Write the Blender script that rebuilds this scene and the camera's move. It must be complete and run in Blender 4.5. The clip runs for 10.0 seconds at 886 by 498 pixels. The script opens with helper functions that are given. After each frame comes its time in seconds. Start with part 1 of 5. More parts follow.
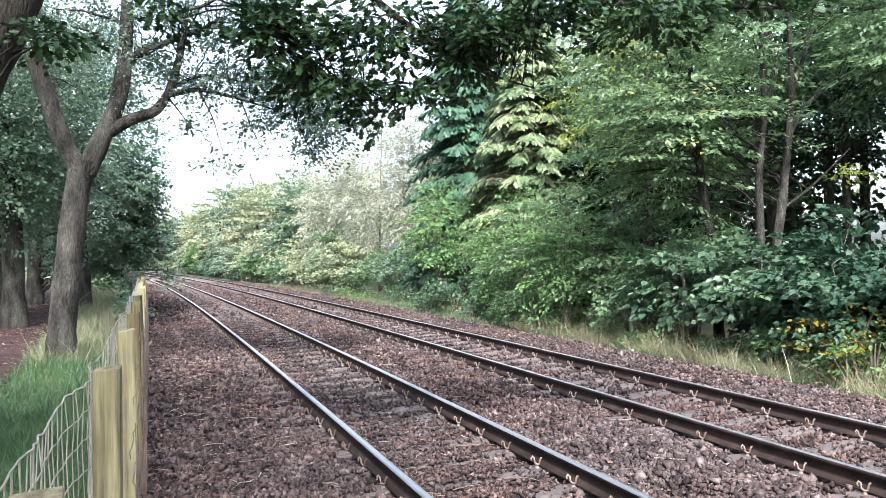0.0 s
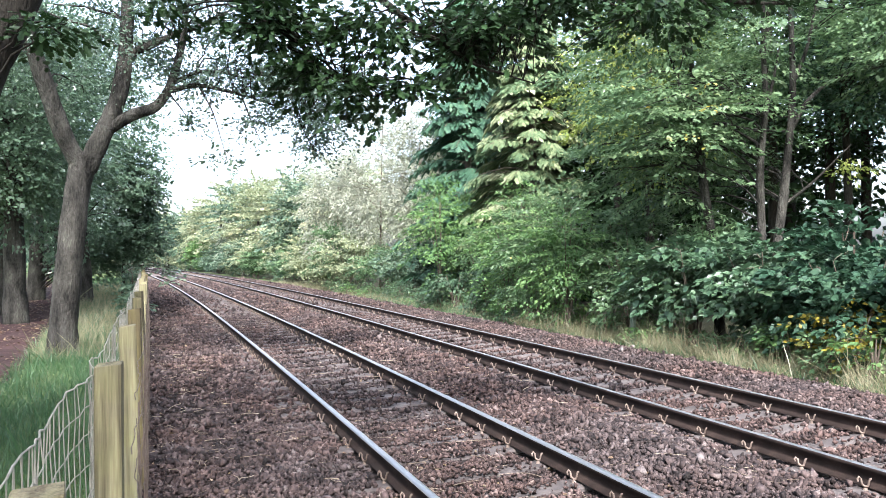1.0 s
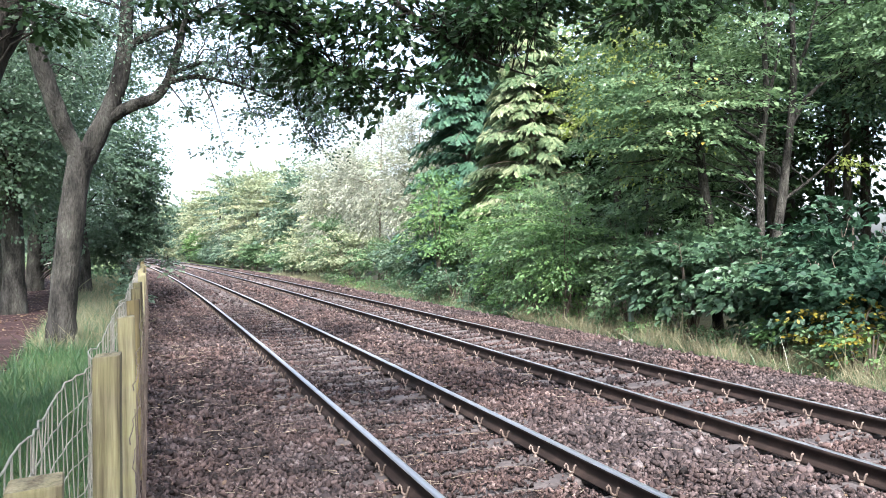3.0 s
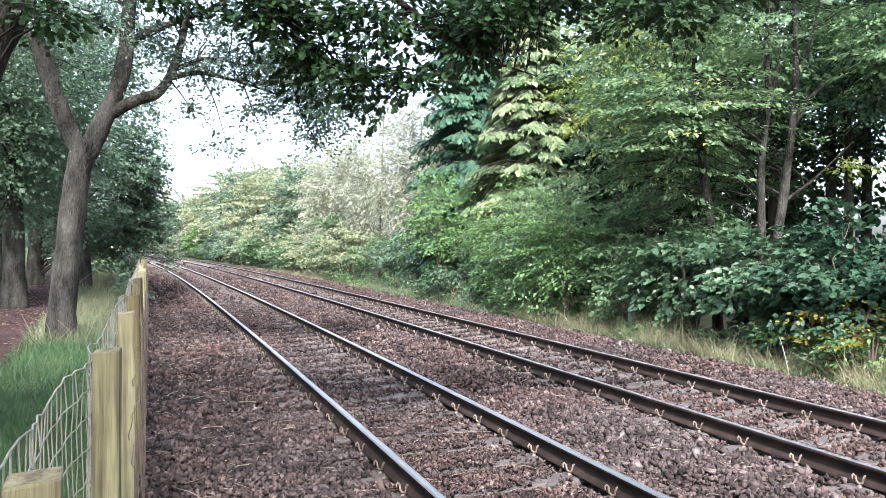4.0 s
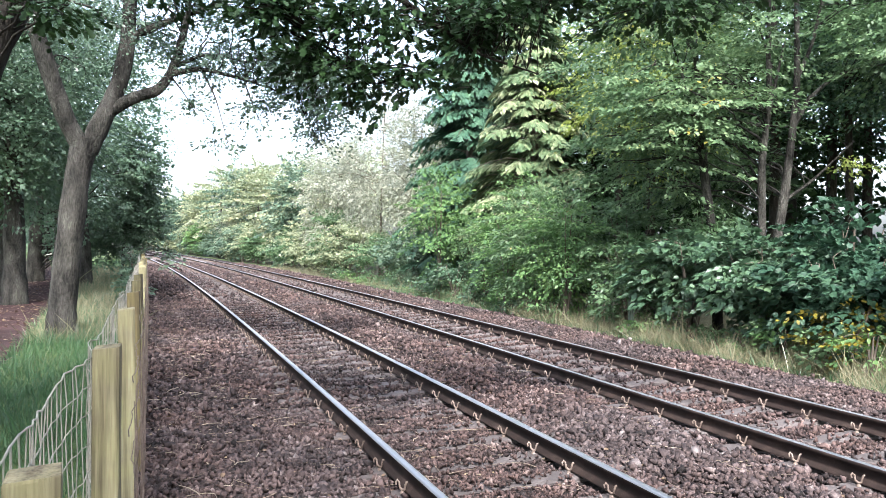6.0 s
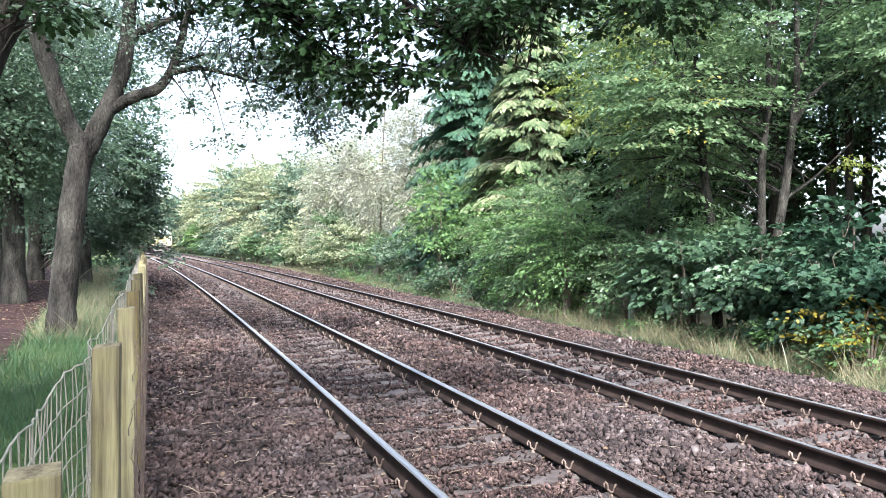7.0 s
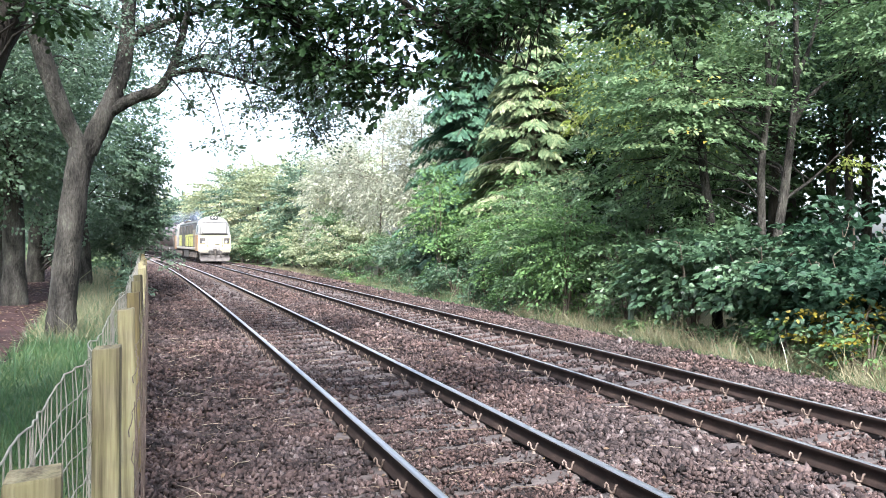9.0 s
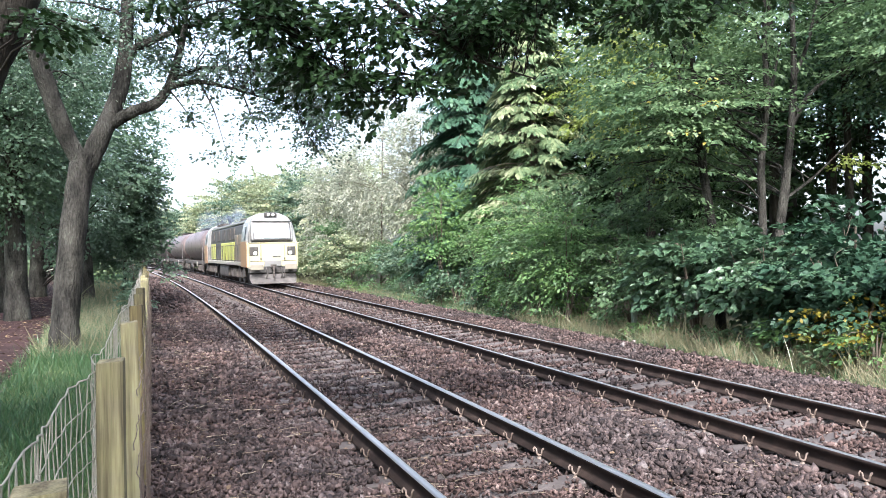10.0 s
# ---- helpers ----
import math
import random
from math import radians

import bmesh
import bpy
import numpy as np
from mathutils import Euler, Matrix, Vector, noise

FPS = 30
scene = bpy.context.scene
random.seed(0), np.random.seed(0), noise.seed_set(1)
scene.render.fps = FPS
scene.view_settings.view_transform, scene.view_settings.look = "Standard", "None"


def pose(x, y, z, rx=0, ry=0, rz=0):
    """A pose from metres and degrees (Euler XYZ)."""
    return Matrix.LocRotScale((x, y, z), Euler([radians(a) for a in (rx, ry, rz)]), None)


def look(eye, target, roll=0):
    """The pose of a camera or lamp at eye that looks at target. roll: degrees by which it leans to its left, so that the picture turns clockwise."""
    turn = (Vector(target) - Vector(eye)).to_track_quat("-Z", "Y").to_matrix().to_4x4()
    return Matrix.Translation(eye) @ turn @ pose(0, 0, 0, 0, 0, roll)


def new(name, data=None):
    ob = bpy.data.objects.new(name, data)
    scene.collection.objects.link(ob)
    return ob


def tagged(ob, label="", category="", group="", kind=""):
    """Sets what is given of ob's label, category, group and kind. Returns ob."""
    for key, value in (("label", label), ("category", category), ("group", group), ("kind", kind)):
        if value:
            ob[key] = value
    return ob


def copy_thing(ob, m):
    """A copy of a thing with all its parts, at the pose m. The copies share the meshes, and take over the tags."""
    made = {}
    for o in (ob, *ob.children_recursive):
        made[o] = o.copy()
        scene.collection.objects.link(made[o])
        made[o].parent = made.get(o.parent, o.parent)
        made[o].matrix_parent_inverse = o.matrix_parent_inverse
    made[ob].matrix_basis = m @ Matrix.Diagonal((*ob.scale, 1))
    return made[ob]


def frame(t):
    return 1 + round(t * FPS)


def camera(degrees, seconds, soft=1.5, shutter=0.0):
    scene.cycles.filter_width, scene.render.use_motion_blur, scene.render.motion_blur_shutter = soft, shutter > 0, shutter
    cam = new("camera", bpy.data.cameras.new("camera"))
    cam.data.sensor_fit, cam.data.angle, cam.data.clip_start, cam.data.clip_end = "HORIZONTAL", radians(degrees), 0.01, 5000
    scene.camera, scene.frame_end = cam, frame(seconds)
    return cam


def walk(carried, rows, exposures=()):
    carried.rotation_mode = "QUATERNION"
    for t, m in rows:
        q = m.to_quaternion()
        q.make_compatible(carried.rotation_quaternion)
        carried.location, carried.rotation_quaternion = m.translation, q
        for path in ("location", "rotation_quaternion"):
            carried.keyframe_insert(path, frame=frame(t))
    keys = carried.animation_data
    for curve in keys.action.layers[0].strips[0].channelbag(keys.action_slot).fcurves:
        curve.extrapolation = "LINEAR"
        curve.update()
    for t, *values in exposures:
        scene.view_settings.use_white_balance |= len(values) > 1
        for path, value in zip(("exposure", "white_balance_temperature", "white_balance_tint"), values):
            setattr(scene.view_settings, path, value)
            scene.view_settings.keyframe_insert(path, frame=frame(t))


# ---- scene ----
import itertools

EYE_Z = 2.007
cam = camera(60.38, 10.0, soft=0.65)
TURNS = [(0.0, 20.625, 0.507, -1.014), (0.5, 20.604, 0.348, -1.026), (1.0, 20.553, 0.193, -1.006),
         (1.5, 20.577, 0.012, -0.914), (2.0, 20.59, -0.089, -0.79), (2.5, 20.604, -0.209, -0.756),
         (4.0, 20.585, -0.443, -0.119), (4.5, 20.556, -0.487, 0.07), (5.0, 20.556, -0.542, 0.104),
         (5.5, 20.556, -0.575, 0.105), (7.0, 20.574, -0.691, 0.114), (7.5, 20.563, -0.666, 0.08),
         (8.0, 20.566, -0.66, 0.097), (8.5, 20.593, -0.656, 0.082), (9.0, 20.58, -0.631, -0.018),
         (9.5, 20.518, -0.499, -0.444), (10.0, 20.473, -0.123, -1.169)]
walk(cam, [(t, pose(0, 0, EYE_Z, 90 + pitch, 0, -yaw) @ pose(0, 0, 0, 0, 0, roll)) for t, yaw, pitch, roll in TURNS],
     [(0.0, 2.38, 5850, 11.0), (9.0, 2.38, 5850, 11.0), (10.0, 2.19, 5850, 11.0)])

# ---- light: hazy sky, a soft sun behind the camera ----
SUN_AZ, SUN_EL = 196.0, 48.0          # degrees clockwise from +Y, and above the ground
world = bpy.data.worlds.new("sky")
scene.world = world
world.use_nodes = True
wn = world.node_tree.nodes
sky = wn.new("ShaderNodeTexSky")
sky.sky_type = "NISHITA"
sky.sun_disc = False
sky.sun_elevation, sky.sun_rotation = radians(SUN_EL), radians(SUN_AZ)
sky.air_density, sky.dust_density, sky.ozone_density = 1.0, 4.0, 1.0
wn["Background"].inputs["Strength"].default_value = 0.15
haze = wn.new("ShaderNodeHueSaturation")      # thin white cloud
haze.inputs["Saturation"].default_value = 0.6
world.node_tree.links.new(sky.outputs[0], haze.inputs["Color"])
world.node_tree.links.new(haze.outputs[0], wn["Background"].inputs["Color"])
sun_data = bpy.data.lights.new("sun", "SUN")
sun_data.energy, sun_data.angle, sun_data.color = 2.4, radians(10.0), (1.0, 0.95, 0.88)
sun = new("sun", sun_data)
sun_way = Vector((math.sin(radians(SUN_AZ)) * math.cos(radians(SUN_EL)),
                  math.cos(radians(SUN_AZ)) * math.cos(radians(SUN_EL)), math.sin(radians(SUN_EL))))
sun.matrix_world = look(sun_way * 100, (0, 0, 0))

# ---- materials ----
def ramp(nodes, stops):
    r = nodes.new("ShaderNodeValToRGB")
    e = r.color_ramp.elements
    while len(e) < len(stops):
        e.new(0.5)
    for item, (at, col) in zip(e, stops):
        item.position, item.color = at, (*col, 1)
    return r


def surface(name, stops, scale=8.0, rough=0.8, bump=0.3, fine=60.0, metal=0.0, island=0.0, spec=0.3, dist=0.01,
            stretch=(1, 1, 1), per_object=0.0, drift=None, drift_scale=0.5):
    """A weathered surface: colours by a coarse noise, grain and relief by a fine one."""
    m = bpy.data.materials.new(name)
    m.use_nodes = True
    n, l = m.node_tree.nodes, m.node_tree.links
    b = n["Principled BSDF"]
    tc = n.new("ShaderNodeTexCoord")
    mp = n.new("ShaderNodeMapping")
    mp.inputs["Scale"].default_value = stretch
    l.new(tc.outputs["Object"], mp.inputs["Vector"])
    n1, n2 = n.new("ShaderNodeTexNoise"), n.new("ShaderNodeTexNoise")
    for q, s, d in ((n1, scale, 6), (n2, fine, 4)):
        q.inputs["Scale"].default_value, q.inputs["Detail"].default_value = s, d
        l.new(mp.outputs[0], q.inputs["Vector"])
    mix = n.new("ShaderNodeMath")
    mix.operation = "MULTIPLY_ADD"
    mix.inputs[1].default_value = 0.45
    l.new(n2.outputs[0], mix.inputs[0])
    off = n.new("ShaderNodeMath")
    off.operation = "MULTIPLY_ADD"
    off.inputs[1].default_value, off.inputs[2].default_value = 1.3, -0.38
    l.new(n1.outputs[0], off.inputs[0])
    l.new(off.outputs[0], mix.inputs[2])
    val = mix.outputs[0]
    for weight, kind in ((island, "ShaderNodeNewGeometry"), (per_object, "ShaderNodeObjectInfo")):
        if weight:
            g, a = n.new(kind), n.new("ShaderNodeMath")
            a.operation = "MULTIPLY_ADD"
            a.inputs[1].default_value = weight
            l.new(g.outputs["Random Per Island" if kind.endswith("Geometry") else "Random"], a.inputs[0])
            sub = n.new("ShaderNodeMath")
            sub.operation = "ADD"
            sub.inputs[1].default_value = -weight / 2
            l.new(val, sub.inputs[0])
            l.new(sub.outputs[0], a.inputs[2])
            val = a.outputs[0]
    r = ramp(n, stops)
    l.new(val, r.inputs[0])
    colour = r.outputs[0]
    if drift:
        n3, r3, mul = n.new("ShaderNodeTexNoise"), ramp(n, [(0.38, drift[0]), (0.62, drift[1])]), n.new("ShaderNodeMix")
        n3.inputs["Scale"].default_value, n3.inputs["Detail"].default_value = drift_scale, 3
        mul.data_type, mul.blend_type = "RGBA", "MULTIPLY"
        mul.inputs["Factor"].default_value = 1.0
        l.new(tc.outputs["Object"], n3.inputs["Vector"])
        l.new(n3.outputs[0], r3.inputs[0])
        l.new(colour, mul.inputs[6])
        l.new(r3.outputs[0], mul.inputs[7])
        colour = mul.outputs[2]
    l.new(colour, b.inputs["Base Color"])
    b.inputs["Roughness"].default_value, b.inputs["Metallic"].default_value = rough, metal
    b.inputs["Specular IOR Level"].default_value = spec
    if bump:
        bp = n.new("ShaderNodeBump")
        bp.inputs["Strength"].default_value, bp.inputs["Distance"].default_value = bump, dist
        l.new(n2.outputs[0], bp.inputs["Height"])
        l.new(bp.outputs[0], b.inputs["Normal"])
    return m


def leaf_material(name, stops, through_light=0.45, rough=0.42, patch=0.5, spec=0.5, patch_scale=0.6):
    """Thin leaves: each leaf its own tone, whole boughs lighter or yellower than others."""
    m = bpy.data.materials.new(name)
    m.use_nodes = True
    n, l = m.node_tree.nodes, m.node_tree.links
    b, out = n["Principled BSDF"], n["Material Output"]
    g, tc, ns = n.new("ShaderNodeNewGeometry"), n.new("ShaderNodeTexCoord"), n.new("ShaderNodeTexNoise")
    ns.inputs["Scale"].default_value = patch_scale
    l.new(tc.outputs["Object"], ns.inputs["Vector"])
    a, c = n.new("ShaderNodeMath"), n.new("ShaderNodeMath")
    a.operation = c.operation = "MULTIPLY_ADD"
    c.inputs[1].default_value, c.inputs[2].default_value = 2.2 * patch, 0.5 - 1.1 * patch - 0.25
    a.inputs[1].default_value = 0.5
    l.new(ns.outputs[0], c.inputs[0])
    l.new(g.outputs["Random Per Island"], a.inputs[0])
    l.new(c.outputs[0], a.inputs[2])
    r = ramp(n, stops)
    l.new(a.outputs[0], r.inputs[0])
    l.new(r.outputs[0], b.inputs["Base Color"])
    b.inputs["Roughness"].default_value, b.inputs["Specular IOR Level"].default_value = rough, spec
    t, mx = n.new("ShaderNodeBsdfTranslucent"), n.new("ShaderNodeMixShader")
    l.new(r.outputs[0], t.inputs["Color"])
    mx.inputs[0].default_value = through_light
    l.new(b.outputs[0], mx.inputs[1])
    l.new(t.outputs[0], mx.inputs[2])
    l.new(mx.outputs[0], out.inputs["Surface"])
    return m


M_STONE = surface("ballast_stone", [(0.0, (0.014, 0.011, 0.010)), (0.3, (0.040, 0.029, 0.027)), (0.55, (0.071, 0.050, 0.045)), (0.85, (0.116, 0.085, 0.078)), (1.0, (0.20, 0.165, 0.15))],
                  scale=3, fine=90, island=0.7, bump=0.12, dist=0.003, rough=0.9, spec=0.2, drift=((0.90, 0.94, 0.97), (1.08, 0.98, 0.93)), drift_scale=0.55)
# bed colour lowered to paint the shade in the gaps between stones
M_BED = surface("ballast_bed", [(0.0, (0.010, 0.008, 0.008)), (0.5, (0.030, 0.024, 0.022)), (1.0, (0.075, 0.061, 0.056))], scale=14, fine=45, bump=1.0, dist=0.04, rough=0.95, spec=0.1)
M_SOIL = surface("grass_soil", [(0.0, (0.03, 0.045, 0.015)), (0.5, (0.07, 0.10, 0.03)), (1.0, (0.17, 0.19, 0.07))], scale=1.2, fine=30, bump=0.8, dist=0.05, rough=0.95)
M_WOODFLOOR = surface("woodland_floor", [(0.0, (0.02, 0.018, 0.01)), (0.5, (0.05, 0.05, 0.025)), (1.0, (0.10, 0.09, 0.05))], scale=1.5, fine=25, bump=0.8, dist=0.05, rough=0.95)
M_PATH = surface("trodden_path", [(0.0, (0.014, 0.009, 0.009)), (0.5, (0.034, 0.020, 0.019)), (1.0, (0.08, 0.052, 0.048))], scale=2.5, fine=40, bump=0.6, dist=0.02, rough=0.95, spec=0.1, drift=((0.85, 0.85, 0.85), (1.2, 1.1, 1.08)), drift_scale=0.8)
M_RUST = surface("rusty_rail", [(0.0, (0.010, 0.007, 0.006)), (0.5, (0.024, 0.016, 0.013)), (1.0, (0.06, 0.041, 0.032))], scale=5, fine=80, bump=0.3, dist=0.003, rough=0.85, spec=0.15)
M_STEEL = surface("polished_rail_head", [(0.0, (0.40, 0.385, 0.37)), (1.0, (0.60, 0.585, 0.57))], scale=3, fine=40, bump=0.04, rough=0.48, metal=1.0, stretch=(1, 0.05, 1))
M_CONCRETE = surface("weathered_concrete", [(0.0, (0.042, 0.035, 0.032)), (0.5, (0.08, 0.066, 0.061)), (1.0, (0.13, 0.11, 0.10))], scale=4, fine=70, bump=0.4, dist=0.004, rough=0.9, per_object=0.2)
M_CLIP = surface("spring_clip", [(0.0, (0.06, 0.040, 0.030)), (0.5, (0.155, 0.115, 0.09)), (1.0, (0.27, 0.21, 0.175))], scale=12, fine=90, rough=0.7, per_object=0.4)
M_BARK = surface("grey_bark", [(0.25, (0.011, 0.010, 0.009)), (0.45, (0.034, 0.031, 0.027)), (0.65, (0.062, 0.057, 0.050)), (0.9, (0.125, 0.122, 0.105))], scale=5, fine=40, bump=1.0, dist=0.05, rough=0.95, spec=0.15, stretch=(1, 1, 0.35),
                 drift=((0.86, 0.86, 0.84), (1.1, 1.12, 1.05)), drift_scale=1.6)
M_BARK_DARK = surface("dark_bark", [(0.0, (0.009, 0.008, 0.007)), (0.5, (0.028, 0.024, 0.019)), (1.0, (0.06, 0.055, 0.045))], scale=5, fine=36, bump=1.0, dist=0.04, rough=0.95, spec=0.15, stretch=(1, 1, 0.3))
M_BARK_BROWN = surface("brown_bark", [(0.0, (0.05, 0.04, 0.03)), (0.5, (0.12, 0.095, 0.072)), (1.0, (0.22, 0.185, 0.145))], scale=4, fine=35, bump=0.6, dist=0.01, rough=0.9, stretch=(1, 1, 0.4))
M_TIMBER = surface("weathered_fence_timber", [(0.2, (0.05, 0.040, 0.028)), (0.38, (0.15, 0.128, 0.085)), (0.6, (0.25, 0.22, 0.15)), (0.9, (0.36, 0.33, 0.25))], scale=22, fine=130, bump=1.0, dist=0.004, rough=0.88, stretch=(1, 1, 0.045), per_object=0.25,
                   drift=((0.80, 0.77, 0.74), (1.02, 1.05, 0.78)), drift_scale=4.0)
M_TIMBER_OLD = surface("brown_fence_timber", [(0.1, (0.06, 0.045, 0.028)), (0.5, (0.17, 0.13, 0.08)), (0.9, (0.30, 0.25, 0.17))], scale=24, fine=130, bump=1.0, dist=0.004, rough=0.9, stretch=(1, 1, 0.045), per_object=0.25,
                       drift=((0.82, 0.80, 0.78), (1.02, 1.08, 0.76)), drift_scale=4.0)
M_KNOT = surface("timber_knot", [(0.0, (0.035, 0.022, 0.014)), (0.5, (0.09, 0.06, 0.035)), (1.0, (0.16, 0.11, 0.07))], scale=60, fine=160, bump=0.4, dist=0.003, rough=0.9)
M_WIRE = surface("galvanised_wire", [(0.0, (0.22, 0.20, 0.165)), (1.0, (0.42, 0.385, 0.32))], scale=20, fine=90, rough=0.6, metal=0.2, bump=0)
M_GREENPOST = surface("green_grey_post", [(0.0, (0.06, 0.08, 0.06)), (1.0, (0.15, 0.18, 0.14))], scale=6, fine=60, rough=0.8)

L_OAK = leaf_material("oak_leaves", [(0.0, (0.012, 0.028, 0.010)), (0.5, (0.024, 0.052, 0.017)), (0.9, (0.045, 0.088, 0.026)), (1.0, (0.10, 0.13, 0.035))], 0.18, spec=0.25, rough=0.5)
L_LEFT = leaf_material("grey_green_leaves", [(0.0, (0.055, 0.096, 0.060)), (0.5, (0.10, 0.155, 0.095)), (0.9, (0.16, 0.225, 0.135)), (1.0, (0.24, 0.27, 0.13))], 0.45, rough=0.34, patch=0.35)
L_FORK = leaf_material("dull_green_leaves", [(0.0, (0.03, 0.055, 0.035)), (0.5, (0.062, 0.098, 0.062)), (0.9, (0.115, 0.16, 0.10)), (1.0, (0.2, 0.22, 0.11))], 0.3, rough=0.4)
L_SYC = leaf_material("mid_green_leaves", [(0.0, (0.05, 0.095, 0.042)), (0.5, (0.115, 0.185, 0.085)), (0.93, (0.21, 0.29, 0.14)), (1.0, (0.45, 0.34, 0.06))], 0.5, patch=0.65)
L_BRIGHT = leaf_material("bright_green_leaves", [(0.0, (0.07, 0.145, 0.05)), (0.5, (0.135, 0.235, 0.08)), (0.9, (0.23, 0.33, 0.11)), (1.0, (0.40, 0.36, 0.09))], 0.5)
L_SHRUB = leaf_material("blue_green_leaves", [(0.0, (0.030, 0.064, 0.033)), (0.5, (0.062, 0.110, 0.057)), (1.0, (0.125, 0.182, 0.09))], 0.32, rough=0.38)
L_YELLOW = leaf_material("yellow_leaves", [(0.0, (0.07, 0.10, 0.02)), (0.4, (0.19, 0.16, 0.02)), (1.0, (0.40, 0.29, 0.035))], 0.4)
L_LIME = leaf_material("yellow_green_leaves", [(0.0, (0.11, 0.16, 0.035)), (0.5, (0.22, 0.28, 0.06)), (0.9, (0.34, 0.36, 0.10)), (1.0, (0.48, 0.36, 0.10))], 0.5)
L_PALE = leaf_material("silvery_leaves", [(0.0, (0.17, 0.19, 0.13)), (0.5, (0.30, 0.31, 0.225)), (1.0, (0.46, 0.45, 0.35))], 0.42)
# far leaves: sunlight and haze put into the pale set, shade into the green
L_FAR = leaf_material("sun_tinted_leaves", [(0.0, (0.12, 0.16, 0.085)), (0.5, (0.25, 0.28, 0.155)), (0.9, (0.40, 0.40, 0.235)), (1.0, (0.50, 0.40, 0.26))], 0.4, patch=0.7)
L_FARGREEN = leaf_material("shade_tinted_far_leaves", [(0.0, (0.05, 0.095, 0.06)), (0.5, (0.105, 0.16, 0.10)), (0.9, (0.21, 0.26, 0.16)), (1.0, (0.30, 0.29, 0.16))], 0.4, patch=0.7)
L_CEDAR = leaf_material("cedar_fronds", [(0.0, (0.022, 0.062, 0.038)), (0.5, (0.052, 0.118, 0.066)), (1.0, (0.115, 0.20, 0.10))], 0.2, rough=0.55)
L_GOLDCEDAR = leaf_material("golden_cedar_fronds", [(0.0, (0.05, 0.10, 0.05)), (0.45, (0.13, 0.18, 0.085)), (0.8, (0.27, 0.30, 0.16)), (1.0, (0.40, 0.41, 0.25))], 0.28, rough=0.6, spec=0.2, patch=0.75, patch_scale=0.8)
# darker greens that put the wood's shade into the leaf colour
L_DEEP = leaf_material("shade_tinted_wood_leaves", [(0.0, (0.016, 0.042, 0.024)), (0.5, (0.034, 0.074, 0.04)), (1.0, (0.075, 0.125, 0.065))], 0.28, rough=0.5, spec=0.3)
L_GRASS = leaf_material("grass_blades", [(0.0, (0.024, 0.062, 0.026)), (0.5, (0.052, 0.112, 0.042)), (0.9, (0.10, 0.17, 0.068)), (1.0, (0.27, 0.27, 0.15))], 0.3)
L_DRYGRASS = leaf_material("dry_grass", [(0.0, (0.07, 0.085, 0.04)), (0.4, (0.17, 0.165, 0.09)), (1.0, (0.40, 0.35, 0.22))], 0.35)

# ---- helpers of this place ----
RADIUS, NEAR_X, FAR_U, HALF_GAUGE, PITCH = 1206.0, 2.674, 3.549, 0.7525, 0.653
RAIL_TOP = 0.18


def on_track(s, u, z=0.0):
    """A place s metres along the line and u metres to the right of the near track's middle."""
    a = s / RADIUS
    return Vector((NEAR_X - RADIUS + (RADIUS + u) * math.cos(a), (RADIUS + u) * math.sin(a), z))


def track_np(s, u, z):
    a = s / RADIUS
    return np.stack([NEAR_X - RADIUS + (RADIUS + u) * np.cos(a), (RADIUS + u) * np.sin(a), z + 0 * a], -1)


def track_pose(s, u, z=0.0):
    return Matrix.Translation(on_track(s, u, z)) @ Matrix.Rotation(s / RADIUS, 4, "Z")


def mesh_np(name, verts, tris, material=None, smooth=False):
    """A mesh from numpy arrays of corners and triangles."""
    me = bpy.data.meshes.new(name)
    verts, tris = np.asarray(verts, np.float32), np.asarray(tris, np.int32)
    k = tris.shape[1]
    me.vertices.add(len(verts))
    me.vertices.foreach_set("co", verts.ravel())
    me.loops.add(tris.size)
    me.loops.foreach_set("vertex_index", tris.ravel())
    me.polygons.add(len(tris))
    me.polygons.foreach_set("loop_start", np.arange(0, tris.size, k, dtype=np.int32))
    if smooth:
        me.polygons.foreach_set("use_smooth", np.ones(len(tris), bool))
    if material:
        me.materials.append(material)
    me.update(calc_edges=True)
    me.validate()
    return me


def part(name, bm, material, parent=None, label="", smooth=False):
    """Link a bmesh, or a mesh, as one object under a thing."""
    if isinstance(bm, bmesh.types.BMesh):
        me = bpy.data.meshes.new(name)
        bm.to_mesh(me)
        bm.free()
        if smooth:
            me.polygons.foreach_set("use_smooth", [True] * len(me.polygons))
        me.materials.append(material)
    else:
        me = bm
    ob = new(name, me)
    ob.parent = parent
    return tagged(ob, label) if label else ob


def empty(name, m=None):
    ob = new(name)
    ob.empty_display_size = 0.2
    if m is not None:
        ob.matrix_basis = m
    return ob


def box(sx, sy, sz, at=(0, 0, 0), bevel=0.0, turn=None, bm=None):
    """A bevelled block of that size, its middle at the place given."""
    b = bmesh.new()
    bmesh.ops.create_cube(b, size=1)
    bmesh.ops.scale(b, vec=(sx, sy, sz), verts=b.verts)
    if bevel:
        bmesh.ops.bevel(b, geom=b.edges[:], offset=bevel, segments=2, affect="EDGES", profile=0.6)
    if turn is not None:
        bmesh.ops.transform(b, matrix=turn, verts=b.verts)
    bmesh.ops.translate(b, vec=at, verts=b.verts)
    return joined(bm, b)


def joined(bm, b):
    if bm is None:
        return b
    me = bpy.data.meshes.new("tmp")
    b.to_mesh(me)
    b.free()
    bm.from_mesh(me)
    bpy.data.meshes.remove(me)
    return bm


